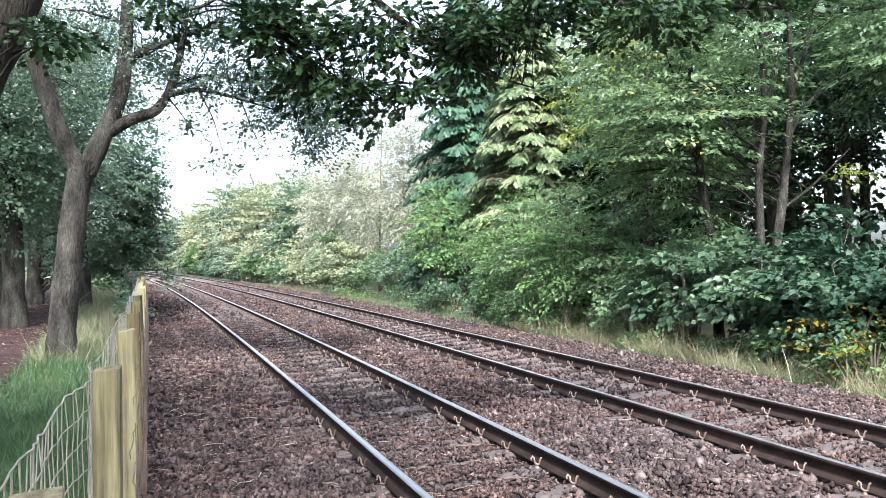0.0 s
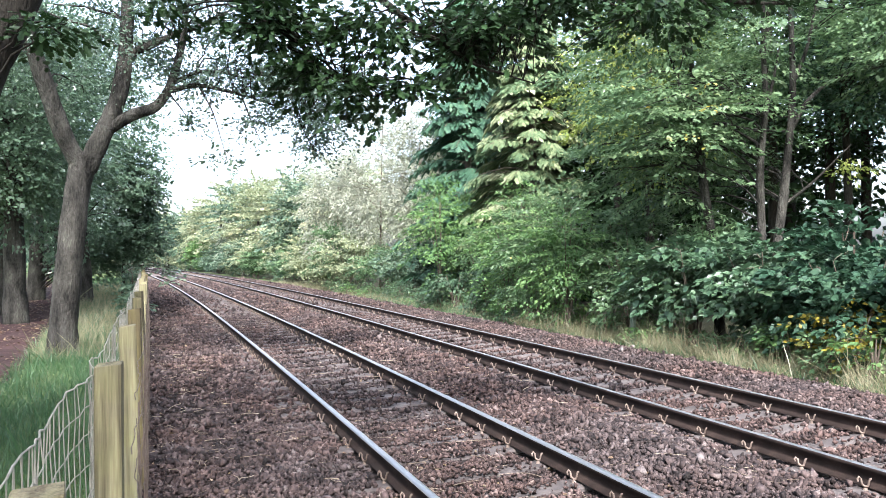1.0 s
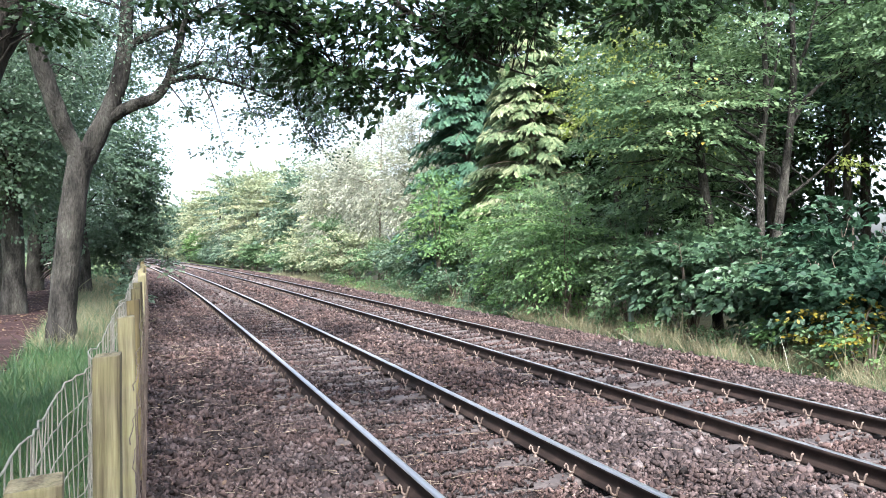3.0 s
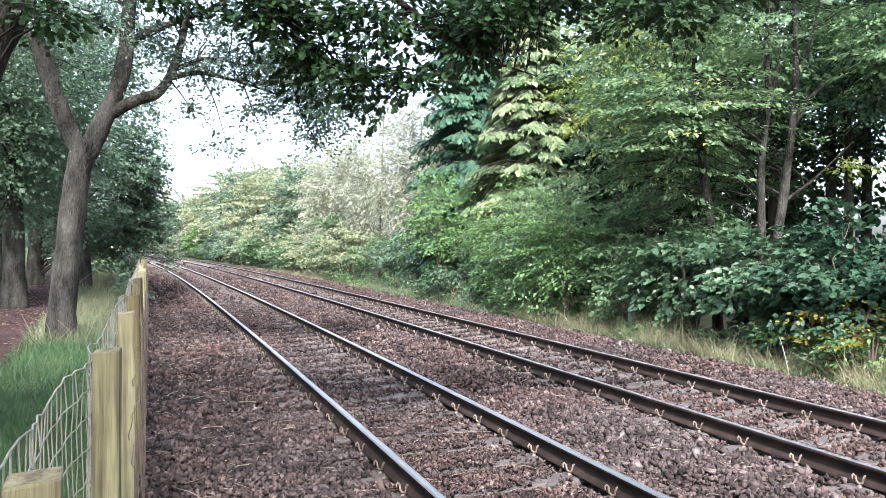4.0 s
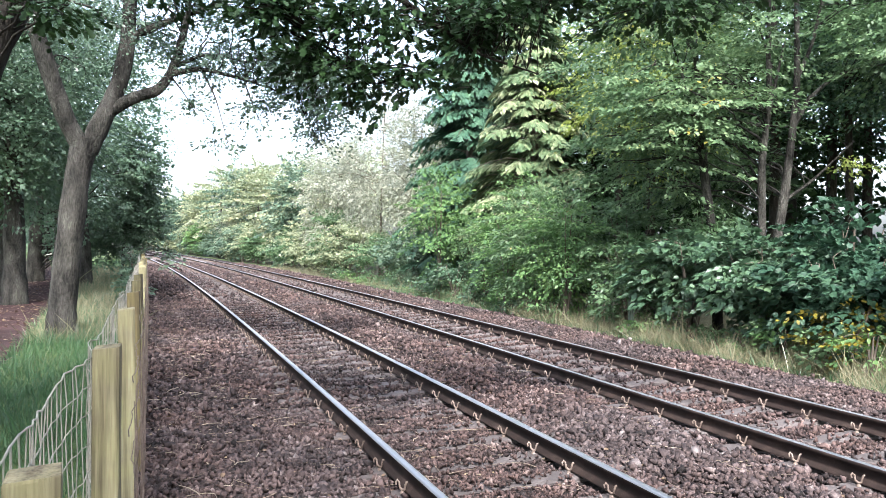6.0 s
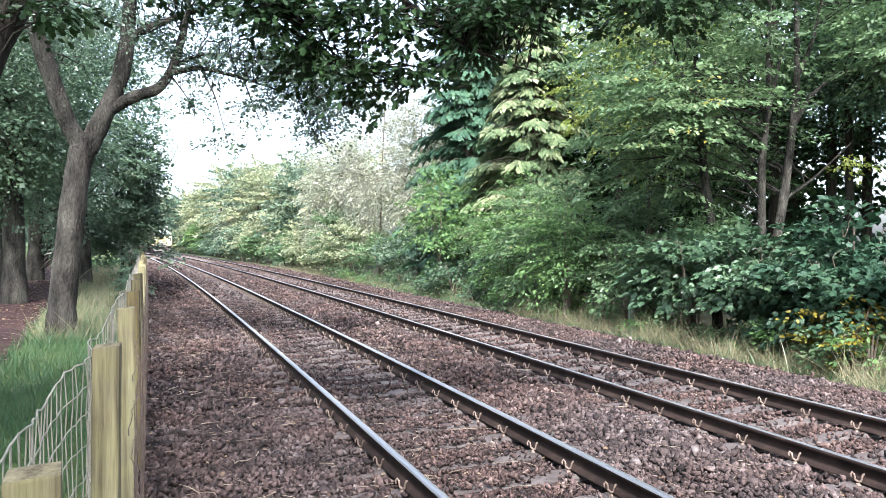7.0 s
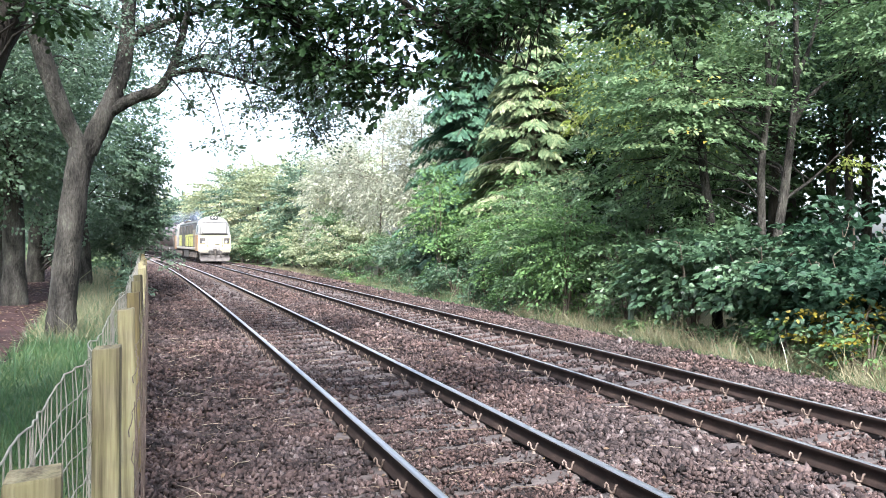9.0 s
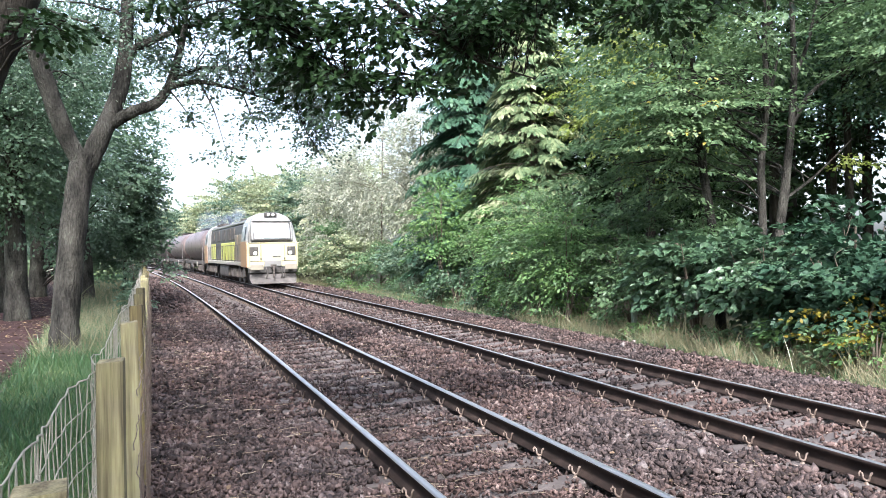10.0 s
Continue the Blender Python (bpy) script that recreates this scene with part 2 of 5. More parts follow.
def tube(points, radii, sides=8, cap=True):
    """Corners and faces of a tapering tube through the points."""
    P = np.asarray(points, float)
    T = np.gradient(P, axis=0)
    T /= np.linalg.norm(T, axis=1)[:, None] + 1e-9
    ref = np.array([0.31, 0.95, 0.02]) if abs(T[0][2]) > 0.6 else np.array([0.02, 0.03, 1.0])
    A = np.cross(T, ref)
    A /= np.linalg.norm(A, axis=1)[:, None] + 1e-9
    B = np.cross(T, A)
    an = np.arange(sides) * 2 * np.pi / sides
    R = np.asarray(radii, float)[:, None, None]
    V = P[:, None, :] + R * (np.cos(an)[None, :, None] * A[:, None, :] + np.sin(an)[None, :, None] * B[:, None, :])
    n = len(P)
    i, j = np.meshgrid(np.arange(n - 1), np.arange(sides), indexing="ij")
    a, b = i * sides + j, i * sides + (j + 1) % sides
    c, d = b + sides, a + sides
    F = np.concatenate([np.stack([a, b, c], -1).reshape(-1, 3), np.stack([a, c, d], -1).reshape(-1, 3)])
    return V.reshape(-1, 3), F


def merge(pieces):
    vs, fs, n = [], [], 0
    for v, f in pieces:
        vs.append(v)
        fs.append(np.asarray(f) + n)
        n += len(v)
    return np.concatenate(vs), np.concatenate(fs)


# ---- ground: one sheet along the curving line ----
FENCE_U = -2.90


def ground_z(s, u):
    xs = [-1000, -40, -3.4, -2.98, -2.84, -2.3, -1.6, -1.2, -0.9, 0.95, 1.25, 1.75, 2.2, 2.5, 2.75, 4.35, 4.7, 5.2, 6.3, 7.2, 8.5, 20, 1000]
    zs = [1.5, 0.5, 0.40, 0.36, 0.14, 0.05, 0.03, -0.02, -0.035, -0.038, -0.02, 0.06, 0.03, -0.01, -0.05, -0.05, -0.03, -0.02, -0.06, -0.20, -0.24, -0.1, 1.5]
    return np.interp(u, xs, zs)


def build_ground():
    s = np.concatenate([np.linspace(-400, -60, 18), np.linspace(-50, 0, 26), np.linspace(0.5, 40, 80), np.linspace(42, 150, 55), np.linspace(160, 1500, 50)])
    u = np.concatenate([[-1000, -500, -200, -100, -60, -40, -25, -16], np.linspace(-12, -3.6, 29), [-3.3, -3.1, -2.98, -2.9, -2.84, -2.6],
                        np.linspace(-2.3, 8.5, 55), np.linspace(9, 20, 23), [26, 40, 70, 120, 250, 600, 1200]])
    S, U = np.meshgrid(s, u, indexing="ij")
    rng = np.random.RandomState(5)
    Z = ground_z(S, U) + rng.uniform(-0.012, 0.012, S.shape)
    V = track_np(S, U, Z).reshape(-1, 3)
    a = (np.arange(len(s) - 1)[:, None] * len(u) + np.arange(len(u) - 1)[None, :])
    F = np.stack([a, a + 1, a + len(u) + 1, a + len(u)], -1).reshape(-1, 4)
    me = mesh_np("ground", V, F, M_SOIL, smooth=True)
    me.materials.append(M_BED)
    me.materials.append(M_WOODFLOOR)
    mid = ((u[:-1] + u[1:]) / 2)
    idx = np.where((mid > -2.88) & (mid < 6.75), 1, np.where((mid > 8.6) & (mid < 120), 2, 0))
    me.polygons.foreach_set("material_index", np.tile(idx, len(s) - 1).astype(np.int32))
    tagged(new("ground", me), "grassy ground with a ballast bed along the railway", "ground", kind="structure")


build_ground()


def build_path():
    y = np.linspace(-35, 95, 160)
    edge = np.interp(y, [2, 10, 13, 19, 22, 35, 86, 100], [-1.9, -1.9, -1.95, -2.25, -2.5, -3.9, -10.3, -12.5])
    wide = np.interp(y, [2, 20, 40, 90], [1.7, 1.7, 1.9, 3.0])
    rng = np.random.RandomState(3)
    cols = np.array([0, 0.06, 0.3, 0.6, 0.94, 1.0])
    V = []
    for c in cols:
        x = edge - wide * c + np.convolve(rng.uniform(-1, 1, len(y)), [0.3, 0.4, 0.3], "same") * 0.16
        z = ground_z(0, -3.6 + 0 * y) + (0.006 if 0 < c < 1 else -0.02) + 0.004 + rng.uniform(0, 0.008, len(y)) - (0.02 if 0 < c < 1 else 0) + 0.028
        V.append(np.stack([x, y, z], -1))
    V = np.stack(V, 1).reshape(-1, 3)
    k = len(cols)
    a = np.arange(len(y) - 1)[:, None] * k + np.arange(k - 1)[None, :]
    F = np.stack([a, a + k, a + k + 1, a + 1], -1).reshape(-1, 4)
    tagged(new("path", mesh_np("path", V, F, M_PATH, True)), "trodden reddish-brown earth path under the trees", "path", kind="structure")


build_path()

# ---- the two tracks ----
RAIL_HALF = [(0.07, 0.0), (0.07, 0.011), (0.022, 0.028), (0.0085, 0.045), (0.0085, 0.108), (0.033, 0.122), (0.0355, 0.146), (0.029, 0.156), (0.016, 0.159), (0.0, 0.16)]
RAIL_LOOP = RAIL_HALF + [(-x, z) for x, z in RAIL_HALF[-2::-1]]


def rail_mesh(u, s0, s1, step=1.0, base=RAIL_TOP - 0.16, bright=0.1505):
    s = np.arange(s0, s1 + step / 2, step)
    prof = np.array(RAIL_LOOP)
    S = np.repeat(s[:, None], len(prof), 1)
    V = track_np(S, u + prof[None, :, 0], base + prof[None, :, 1] + 0 * S).reshape(-1, 3)
    k = len(prof)
    a = np.arange(len(s) - 1)[:, None] * k + np.arange(k - 1)[None, :]
    F = np.stack([a, a + k, a + k + 1, a + 1], -1).reshape(-1, 4)
    me = mesh_np("rail", V, F, M_RUST)
    me.materials.append(M_STEEL)
    mid = (prof[:-1, 1] + prof[1:, 1]) / 2
    me.polygons.foreach_set("material_index", np.tile((mid > bright).astype(np.int32), len(s) - 1))
    bm = bmesh.new()
    bm.from_mesh(me)
    for end in (0, len(s) - 1):
        bm.verts.ensure_lookup_table()
        bmesh.ops.contextual_create(bm, geom=[bm.verts[end * k + i] for i in range(k)])
    bm.to_mesh(me)
    bm.free()
    return me


def sleeper_bm():
    bm = bmesh.new()
    secs = [(-1.25, 0.0), (-1.22, 0.005), (-0.42, -0.005), (0, -0.03), (0.42, -0.005), (1.22, 0.005), (1.25, 0.0)]
    rings = []
    for x, z in secs:
        rings.append([bm.verts.new((x, y, zz)) for y, zz in ((-0.14, -0.2), (-0.125, z - 0.02), (-0.10, z), (0.10, z), (0.125, z - 0.02), (0.14, -0.2))])
    for r, q in zip(rings, rings[1:]):
        for i in range(5):
            bm.faces.new((r[i], q[i], q[i + 1], r[i + 1]))
    bm.faces.new(rings[0])
    bm.faces.new(rings[-1][::-1])
    bmesh.ops.recalc_face_normals(bm, faces=bm.faces)
    return bm


def clip_geo():
    """A spring clip: a bent steel bar that bears on the rail's foot, and its shoulder."""
    pts = [(0.060, 0.044, 0.066), (0.060, 0.056, 0.090), (0.042, 0.052, 0.106), (0.026, 0.036, 0.090), (0.022, 0.026, 0.045), (0.0, 0.0, 0.026), (-0.022, -0.022, 0.034),
           (-0.027, -0.030, 0.072), (-0.034, -0.038, 0.096), (-0.050, -0.046, 0.100)]
    bar = tube(pts, [0.010, 0.012, 0.0125, 0.0125, 0.0125, 0.0125, 0.0125, 0.0125, 0.012, 0.010], 6)
    lug = tube([(0.0, 0.0, -0.02), (0.0, 0.0, 0.010), (0.0, 0.0, 0.018)], [0.03, 0.027, 0.015], 6)
    v, f = merge([bar, lug])
    return v * np.array([0.68, 0.68, 0.92]), f


def build_track(u, phase, label):
    tr = empty("railway_track")
    tagged(tr, label, "railway track", group="railway tracks")
    for side in (-1, 1):
        part("rail", rail_mesh(u + side * HALF_GAUGE, -30, 330, bright=0.1505 if u == 0 else 0.157), None, tr, "brown rusty rail with a polished head")
    sl = bpy.data.meshes.new("sleeper")
    b = sleeper_bm()
    b.to_mesh(sl)
    b.free()
    sl.materials.append(M_CONCRETE)
    cv, cf = clip_geo()
    clip = mesh_np("rail_clip", cv, cf, M_CLIP)
    mirror = cv * np.array([-1, 1, 1])
    clip_m = mesh_np("rail_clip", mirror, cf[:, ::-1], M_CLIP)
    far_v = []
    rng = random.Random(7)
    sv, sf = np.array([v.co[:] for v in sl.vertices]), None
    for i in range(-8, 260):
        s = phase + i * PITCH
        m = track_pose(s, u, 0.004) @ pose(rng.uniform(-0.03, 0.03), 0, 0, 0, 0, rng.uniform(-0.8, 0.8))
        ob = part("sleeper", sl, None, tr)
        ob.matrix_basis = m
        for side in (-1, 1):
            for inner in (-1, 1):
                m2 = track_pose(s, u + side * HALF_GAUGE + inner * 0.095, 0.008)
                me = clip if inner > 0 else clip_m
                if 2 <= i < 72:
                    ob = part("rail_clip", me, None, tr)
                    ob.matrix_basis = m2 @ pose(0, 0, 0, 0, 0, rng.uniform(-6, 6))
                elif i >= 72 and i < 150:
                    M = np.array(m2)
                    far_v.append(((cv if inner > 0 else mirror) @ M[:3, :3].T + M[:3, 3], cf))
    v, f = merge(far_v)
    tagged(part("rail_clip_row", mesh_np("rail_clip_row", v, f, M_CLIP), None, tr), kind="stuff")
    return tr


build_track(0.0, 0.521, "near railway track of concrete sleepers and rusty steel rails")
build_track(FAR_U, 0.036, "far railway track of concrete sleepers and rusty steel rails")


def spare_rail(s0, s1, u):
    ob = new("spare_rail", rail_mesh(u, s0, s1, 0.5, base=-0.02))
    ob.data.materials[1] = M_RUST
    tagged(ob, "loose rusty rail lying between the running rails", "rail", group="spare rails")


spare_rail(46, 66, FAR_U - 0.42)
spare_rail(52, 80, -0.1)


# ---- ballast ----
def stone_shapes(count, points, seed):
    rng = np.random.RandomState(seed)
    shapes = []
    for _ in range(count):
        # a blocky, broken lump: the corners of a box, each knocked about
        p = np.array(list(itertools.product((-1, 1), repeat=3)), float)[rng.permutation(8)[:points]]
        p = p * rng.uniform(0.35, 1.0, (points, 3))
        p *= np.array([1.0, rng.uniform(0.62, 0.95), rng.uniform(0.42, 0.72)]) * 0.5
        bm = bmesh.new()
        for q in p:
            bm.verts.new(q)
        h = bmesh.ops.convex_hull(bm, input=bm.verts)
        bmesh.ops.delete(bm, geom=[g for g in h["geom_interior"] if isinstance(g, bmesh.types.BMVert)], context="VERTS")
        bmesh.ops.triangulate(bm, faces=bm.faces)
        bm.verts.index_update()
        shapes.append((np.array([v.co[:] for v in bm.verts]), np.array([[v.index for v in f.verts] for f in bm.faces])))
        bm.free()
    return shapes


def rotations(n, rng):
    q = rng.normal(size=(n, 4))
    q /= np.linalg.norm(q, axis=1)[:, None]
    w, x, y, z = q.T
    return np.stack([1 - 2 * (y * y + z * z), 2 * (x * y - w * z), 2 * (x * z + w * y), 2 * (x * y + w * z), 1 - 2 * (x * x + z * z), 2 * (y * z - w * x),
                     2 * (x * z - w * y), 2 * (y * z + w * x), 1 - 2 * (x * x + y * y)], -1).reshape(n, 3, 3)


def stones_at(places, sizes, shapes, rng):
    n = len(places)
    R = rotations(n, rng) * np.asarray(sizes)[:, None, None]
    pick = rng.randint(0, len(shapes), n)
    out = []
    for i, (v, f) in enumerate(shapes):
        k = np.where(pick == i)[0]
        V = np.einsum("nij,vj->nvi", R[k], v) + places[k][:, None, :]
        F = f[None] + (np.arange(len(k)) * len(v))[:, None, None]
        out.append((V.reshape(-1, 3), F.reshape(-1, 3)))
    return merge(out)


def scatter(s0, s1, density, size, rng):
    """Places on the ballast, clear of the rails and thin over the sleepers."""
    n = int((s1 - s0) * 9.9 * density)
    s, u = rng.uniform(s0, s1, n), rng.uniform(-2.82, 7.1, n)
    keep = np.ones(n, bool)
    for uc, ph in ((0.0, 0.521), (FAR_U, 0.036)):
        for side in (-1, 1):
            keep &= abs(u - uc - side * HALF_GAUGE) > 0.085
        d = abs((s - ph + PITCH / 2) % PITCH - PITCH / 2)
        on = (d < 0.12) & (abs(u - uc) < 1.25)
        near_rail = np.minimum(abs(u - uc - HALF_GAUGE), abs(u - uc + HALF_GAUGE)) < 0.17
        keep &= ~(on & (near_rail | (rng.uniform(size=n) < (np.where(u > 0.2, 0.8, 0.3) if uc == 0 else 0.93))))
    keep &= ~((u > 6.6) & (rng.uniform(size=n) < (u - 6.6) * 1.6))
    s, u = s[keep], u[keep]
    sz = size * rng.lognormal(0, 0.28, len(s))
    sz = np.where((u > 1.0) & (u < 2.5), sz * 1.15, sz)
    sz = np.where(abs(u) < 0.75, sz * 0.85, sz)
    z = ground_z(s, u) + rng.uniform(-0.2, 0.5, len(s)) * sz
    on_sl = np.zeros(len(s), bool)
    for uc, ph in ((0.0, 0.521), (FAR_U, 0.036)):
        d = abs((s - ph + PITCH / 2) % PITCH - PITCH / 2)
        on_sl |= (d < 0.13) & (abs(u - uc) < 1.25)
    z = np.where(on_sl, 0.004 + 0.22 * sz, z)
    return track_np(s, u, z), sz


def build_ballast():
    rng = np.random.RandomState(11)
    fine, coarse = stone_shapes(36, 6, 2), stone_shapes(16, 5, 4)
    bal = empty("ballast")
    tagged(bal, "loose pinkish-grey crushed stone ballast round the sleepers", "ballast", kind="structure")
    for s0, s1, dens, size, shapes in ((2.6, 9.0, 1300, 0.050, fine), (9.0, 26, 440, 0.066, coarse), (26, 70, 65, 0.10, coarse)):
        P, z = scatter(s0, s1, dens, size, rng)
        v, f = stones_at(P, z, shapes, rng)
        tagged(part("stones", mesh_np("stones", v, f, M_STONE), None, bal), kind="stuff")
    own = [mesh_np("stone", v * 0.052, f, M_STONE) for v, f in fine]
    for i in range(300):
        ob = part("stone", own[i % len(own)], None, bal)
        s = rng.uniform(4.0, 10)
        u = rng.choice([rng.uniform(1.1, 2.5), rng.uniform(-2.6, -1.1)])
        ob.matrix_basis = Matrix.Translation(on_track(s, u, float(ground_z(s, u)) + 0.022)) @ Euler(rng.uniform(0, 6.2, 3)).to_matrix().to_4x4()


build_ballast()

# ---- plants ----
def unit(v):
    return v / (np.linalg.norm(v, axis=-1, keepdims=True) + 1e-9)


# Leaf outlines: x along the leaf, y across, z the fold; triangles fan from the stalk.
LEAF_OVAL = (np.array([(0, 0, 0), (0.35, 0.30, 0.05), (0.75, 0.22, 0.03), (1, 0, -0.06), (0.75, -0.22, 0.03), (0.35, -0.30, 0.05)]),
             np.array([(0, 1, 2), (0, 2, 3), (0, 3, 4), (0, 4, 5)]))
LEAF_SLIM = (np.array([(0, 0, 0), (0.5, 0.16, 0.03), (1, 0, -0.05), (0.5, -0.16, 0.03)]), np.array([(0, 1, 2), (0, 2, 3)]))
LEAF_WIDE = (np.array([(0, 0, 0), (0.45, 0.42, 0.05), (1, 0, -0.08), (0.45, -0.42, 0.05)]), np.array([(0, 1, 2), (0, 2, 3)]))
LEAF_LOBED = (np.array([(0, 0, 0), (0.22, 0.20, 0.04), (0.34, 0.12, 0.02), (0.50, 0.33, 0.05), (0.62, 0.16, 0.02), (0.80, 0.26, 0.0), (1.0, 0.0, -0.08),
                        (0.80, -0.26, 0.0), (0.62, -0.16, 0.02), (0.50, -0.33, 0.05), (0.34, -0.12, 0.02), (0.22, -0.20, 0.04)]),
              np.array([(0, 1, 2), (0, 2, 4), (2, 3, 4), (0, 4, 6), (4, 5, 6), (0, 6, 8), (6, 7, 8), (0, 8, 10), (8, 9, 10), (0, 10, 11)]))
LEAF_HEART = (np.array([(0, 0, 0), (0.12, 0.34, 0.04), (0.5, 0.40, 0.02), (0.72, 0.16, 0.0), (1.0, 0.0, -0.14), (0.72, -0.16, 0.0), (0.5, -0.40, 0.02), (0.12, -0.34, 0.04)]),
              np.array([(0, 1, 2), (0, 2, 3), (0, 3, 4), (0, 4, 5), (0, 5, 6), (0, 6, 7)]))
LEAF_BROAD = (np.array([(0, 0, 0), (0.3, 0.32, 0.05), (1, 0, -0.08), (0.3, -0.32, 0.05), (0.75, 0.2, 0.0)]), np.array([(0, 1, 4), (0, 4, 2), (0, 2, 3)]))
FROND = (np.array([(0, 0, 0), (0.4, 0.17, -0.02), (0.45, 0.04, 0.0), (0.75, 0.13, -0.05), (1.0, 0.0, -0.12), (0.75, -0.13, -0.05), (0.45, -0.04, 0.0), (0.4, -0.17, -0.02)]),
         np.array([(0, 1, 2), (2, 3, 4), (0, 2, 4), (4, 5, 6), (0, 6, 7)]))


def leaves_np(P, D, N, size, shape):
    """Leaves at the places P that point along D and face N."""
    D = unit(D)
    S = unit(np.cross(N, D))
    N = np.cross(D, S)
    v, f = shape
    V = P[:, None, :] + np.asarray(size)[:, None, None] * (v[None, :, 0, None] * D[:, None] + v[None, :, 1, None] * S[:, None] + v[None, :, 2, None] * N[:, None])
    F = f[None] + (np.arange(len(P)) * len(v))[:, None, None]
    return V.reshape(-1, 3), F.reshape(-1, 3)


def sprays(C, O, rng, count, reach, flat, droop, leaf, shape, tilt=0.35):
    """Round each centre C a flat, drooping fan of leaves that grows outwards along O."""
    n = len(C)
    O = unit(O * np.array([1, 1, 0.35]))
    S = unit(np.cross(O, np.array([0, 0, 1.0])))
    a = rng.uniform(-1.0, 1.0, (n, count))
    w = np.sqrt(np.maximum(0, 1 - a * a))
    b = rng.uniform(-1, 1, (n, count)) * w
    r = np.asarray(reach).reshape(-1, 1) * np.ones((n, 1))
    P = C[:, None, :] + (a * r)[..., None] * O[:, None] + (b * r * 0.8)[..., None] * S[:, None]
    P[..., 2] += -droop * r * (0.5 * (a + 1)) ** 2 + rng.normal(0, flat, (n, count)) * r - 0.2 * droop * r * b * b
    D = O[:, None] * (0.7 + 0.6 * a[..., None]) + S[:, None] * (b[..., None] * 1.1) + rng.normal(0, 0.4, (n, count, 3))
    D[..., 2] -= 0.35 * droop + 0.15
    N = np.array([0, 0, 1.0]) + rng.normal(0, tilt, (n, count, 3)) + 0.25 * O[:, None]
    sz = leaf * rng.lognormal(0, 0.22, (n, count))
    return leaves_np(P.reshape(-1, 3), D.reshape(-1, 3), N.reshape(-1, 3), sz.ravel(), shape)


def bend(p0, p1, sag, rng, n=7, wob=0.05):
    t = np.linspace(0, 1, n)[:, None]
    P = np.asarray(p0) * (1 - t) + np.asarray(p1) * t
    L = np.linalg.norm(np.asarray(p1) - np.asarray(p0))
    P[:, 2] += (sag * L * (t * (1 - t)) * 4)[:, 0]
    P[1:-1] += rng.normal(0, wob * L / n, (n - 2, 3))
    return P


def crown_places(mid, radii, n, rng, shell=0.45, low=-1.0):
    """Places in the outer part of a lumpy ellipsoid."""
    out = []
    lump = rng.normal(size=(9, 3))
    lump = unit(lump)
    while len(out) < n:
        d = unit(rng.normal(size=(n, 3)))
        bump = 1 + 0.22 * np.max(d @ lump.T, axis=1) - 0.16
        r = rng.uniform(shell ** 3, 1, n) ** (1 / 3) * bump
        p = d * r[:, None]
        p = p[p[:, 2] > low]
        out.extend(p)
    p = np.array(out[:n])
    return np.asarray(mid) + p * np.asarray(radii), p


def tree(name, base, stems, crowns, bark, leaf, label, category="tree", seed=0, count=26, size=0.12, shape=LEAF_OVAL, reach=0.55,
         flat=0.07, droop=0.35, limbs=18, twig=0.012, group="", tilt=0.5):
    """stems: lists of (x, y, z, radius) in world metres. crowns: (middle, radii, sprays, shell, low)."""
    rng = np.random.RandomState(seed)
    top = empty(name, Matrix.Translation(base))
    tagged(top, label, category, group)
    b = np.asarray(base, float)
    wood, joints = [], []
    for st in stems:
        st = np.asarray(st, float)
        t0, t1 = np.linspace(0, 1, len(st)), np.linspace(0, 1, len(st) * 4)
        Q = np.stack([np.interp(t1, t0, st[:, k]) for k in range(4)], -1)
        for _ in range(2):
            Q[1:-1] = (Q[:-2] + 2 * Q[1:-1] + Q[2:]) / 4
        r = Q[:, 3] * (1 + rng.normal(0, 0.035, len(Q)))
        wood.append(tube(Q[:, :3] - b, r, 12))
        joints.append(Q)
    J = np.concatenate(joints)
    made = []
    small = []
    for mid, radii, n, shell, low in crowns:
        C, p = crown_places(mid, radii, n, rng, shell, low)
        made.append(sprays(C - b, p * np.asarray(radii), rng, count, reach * rng.uniform(0.6, 1.25, n), flat, droop, size, shape, tilt))
        for i in rng.choice(n, min(limbs, n), replace=False):
            d = np.linalg.norm(J[:, :3] - C[i], axis=1) + 2.0 * np.maximum(0, J[:, 2] - C[i][2])
            k = int(np.argmin(d + rng.uniform(0, 1.0, len(d))))
            L = np.linalg.norm(J[k, :3] - C[i])
            r0 = min(J[k, 3] * 0.5, 0.006 + 0.008 * L)
            small.append(tube(bend(J[k, :3] - b, C[i] - b, 0.1, rng, 7, 0.16), np.linspace(r0, twig * 0.5, 7), 4))
    v, f = merge(wood)
    part("trunk", mesh_np("trunk", v, f, bark, True), None, top)
    if small:
        v, f = merge(small)
        tagged(part("branchwork", mesh_np("branchwork", v, f, bark, True), None, top), kind="stuff")
    v, f = merge(made)
    part("crown", mesh_np("crown", v, f, leaf), None, top)
    return top


def gz(x, y):
    """Height of the ground at x, y."""
    a = math.atan2(y, x - NEAR_X + RADIUS)
    u = math.hypot(x - NEAR_X + RADIUS, y) - RADIUS
    return float(ground_z(a * RADIUS, u))


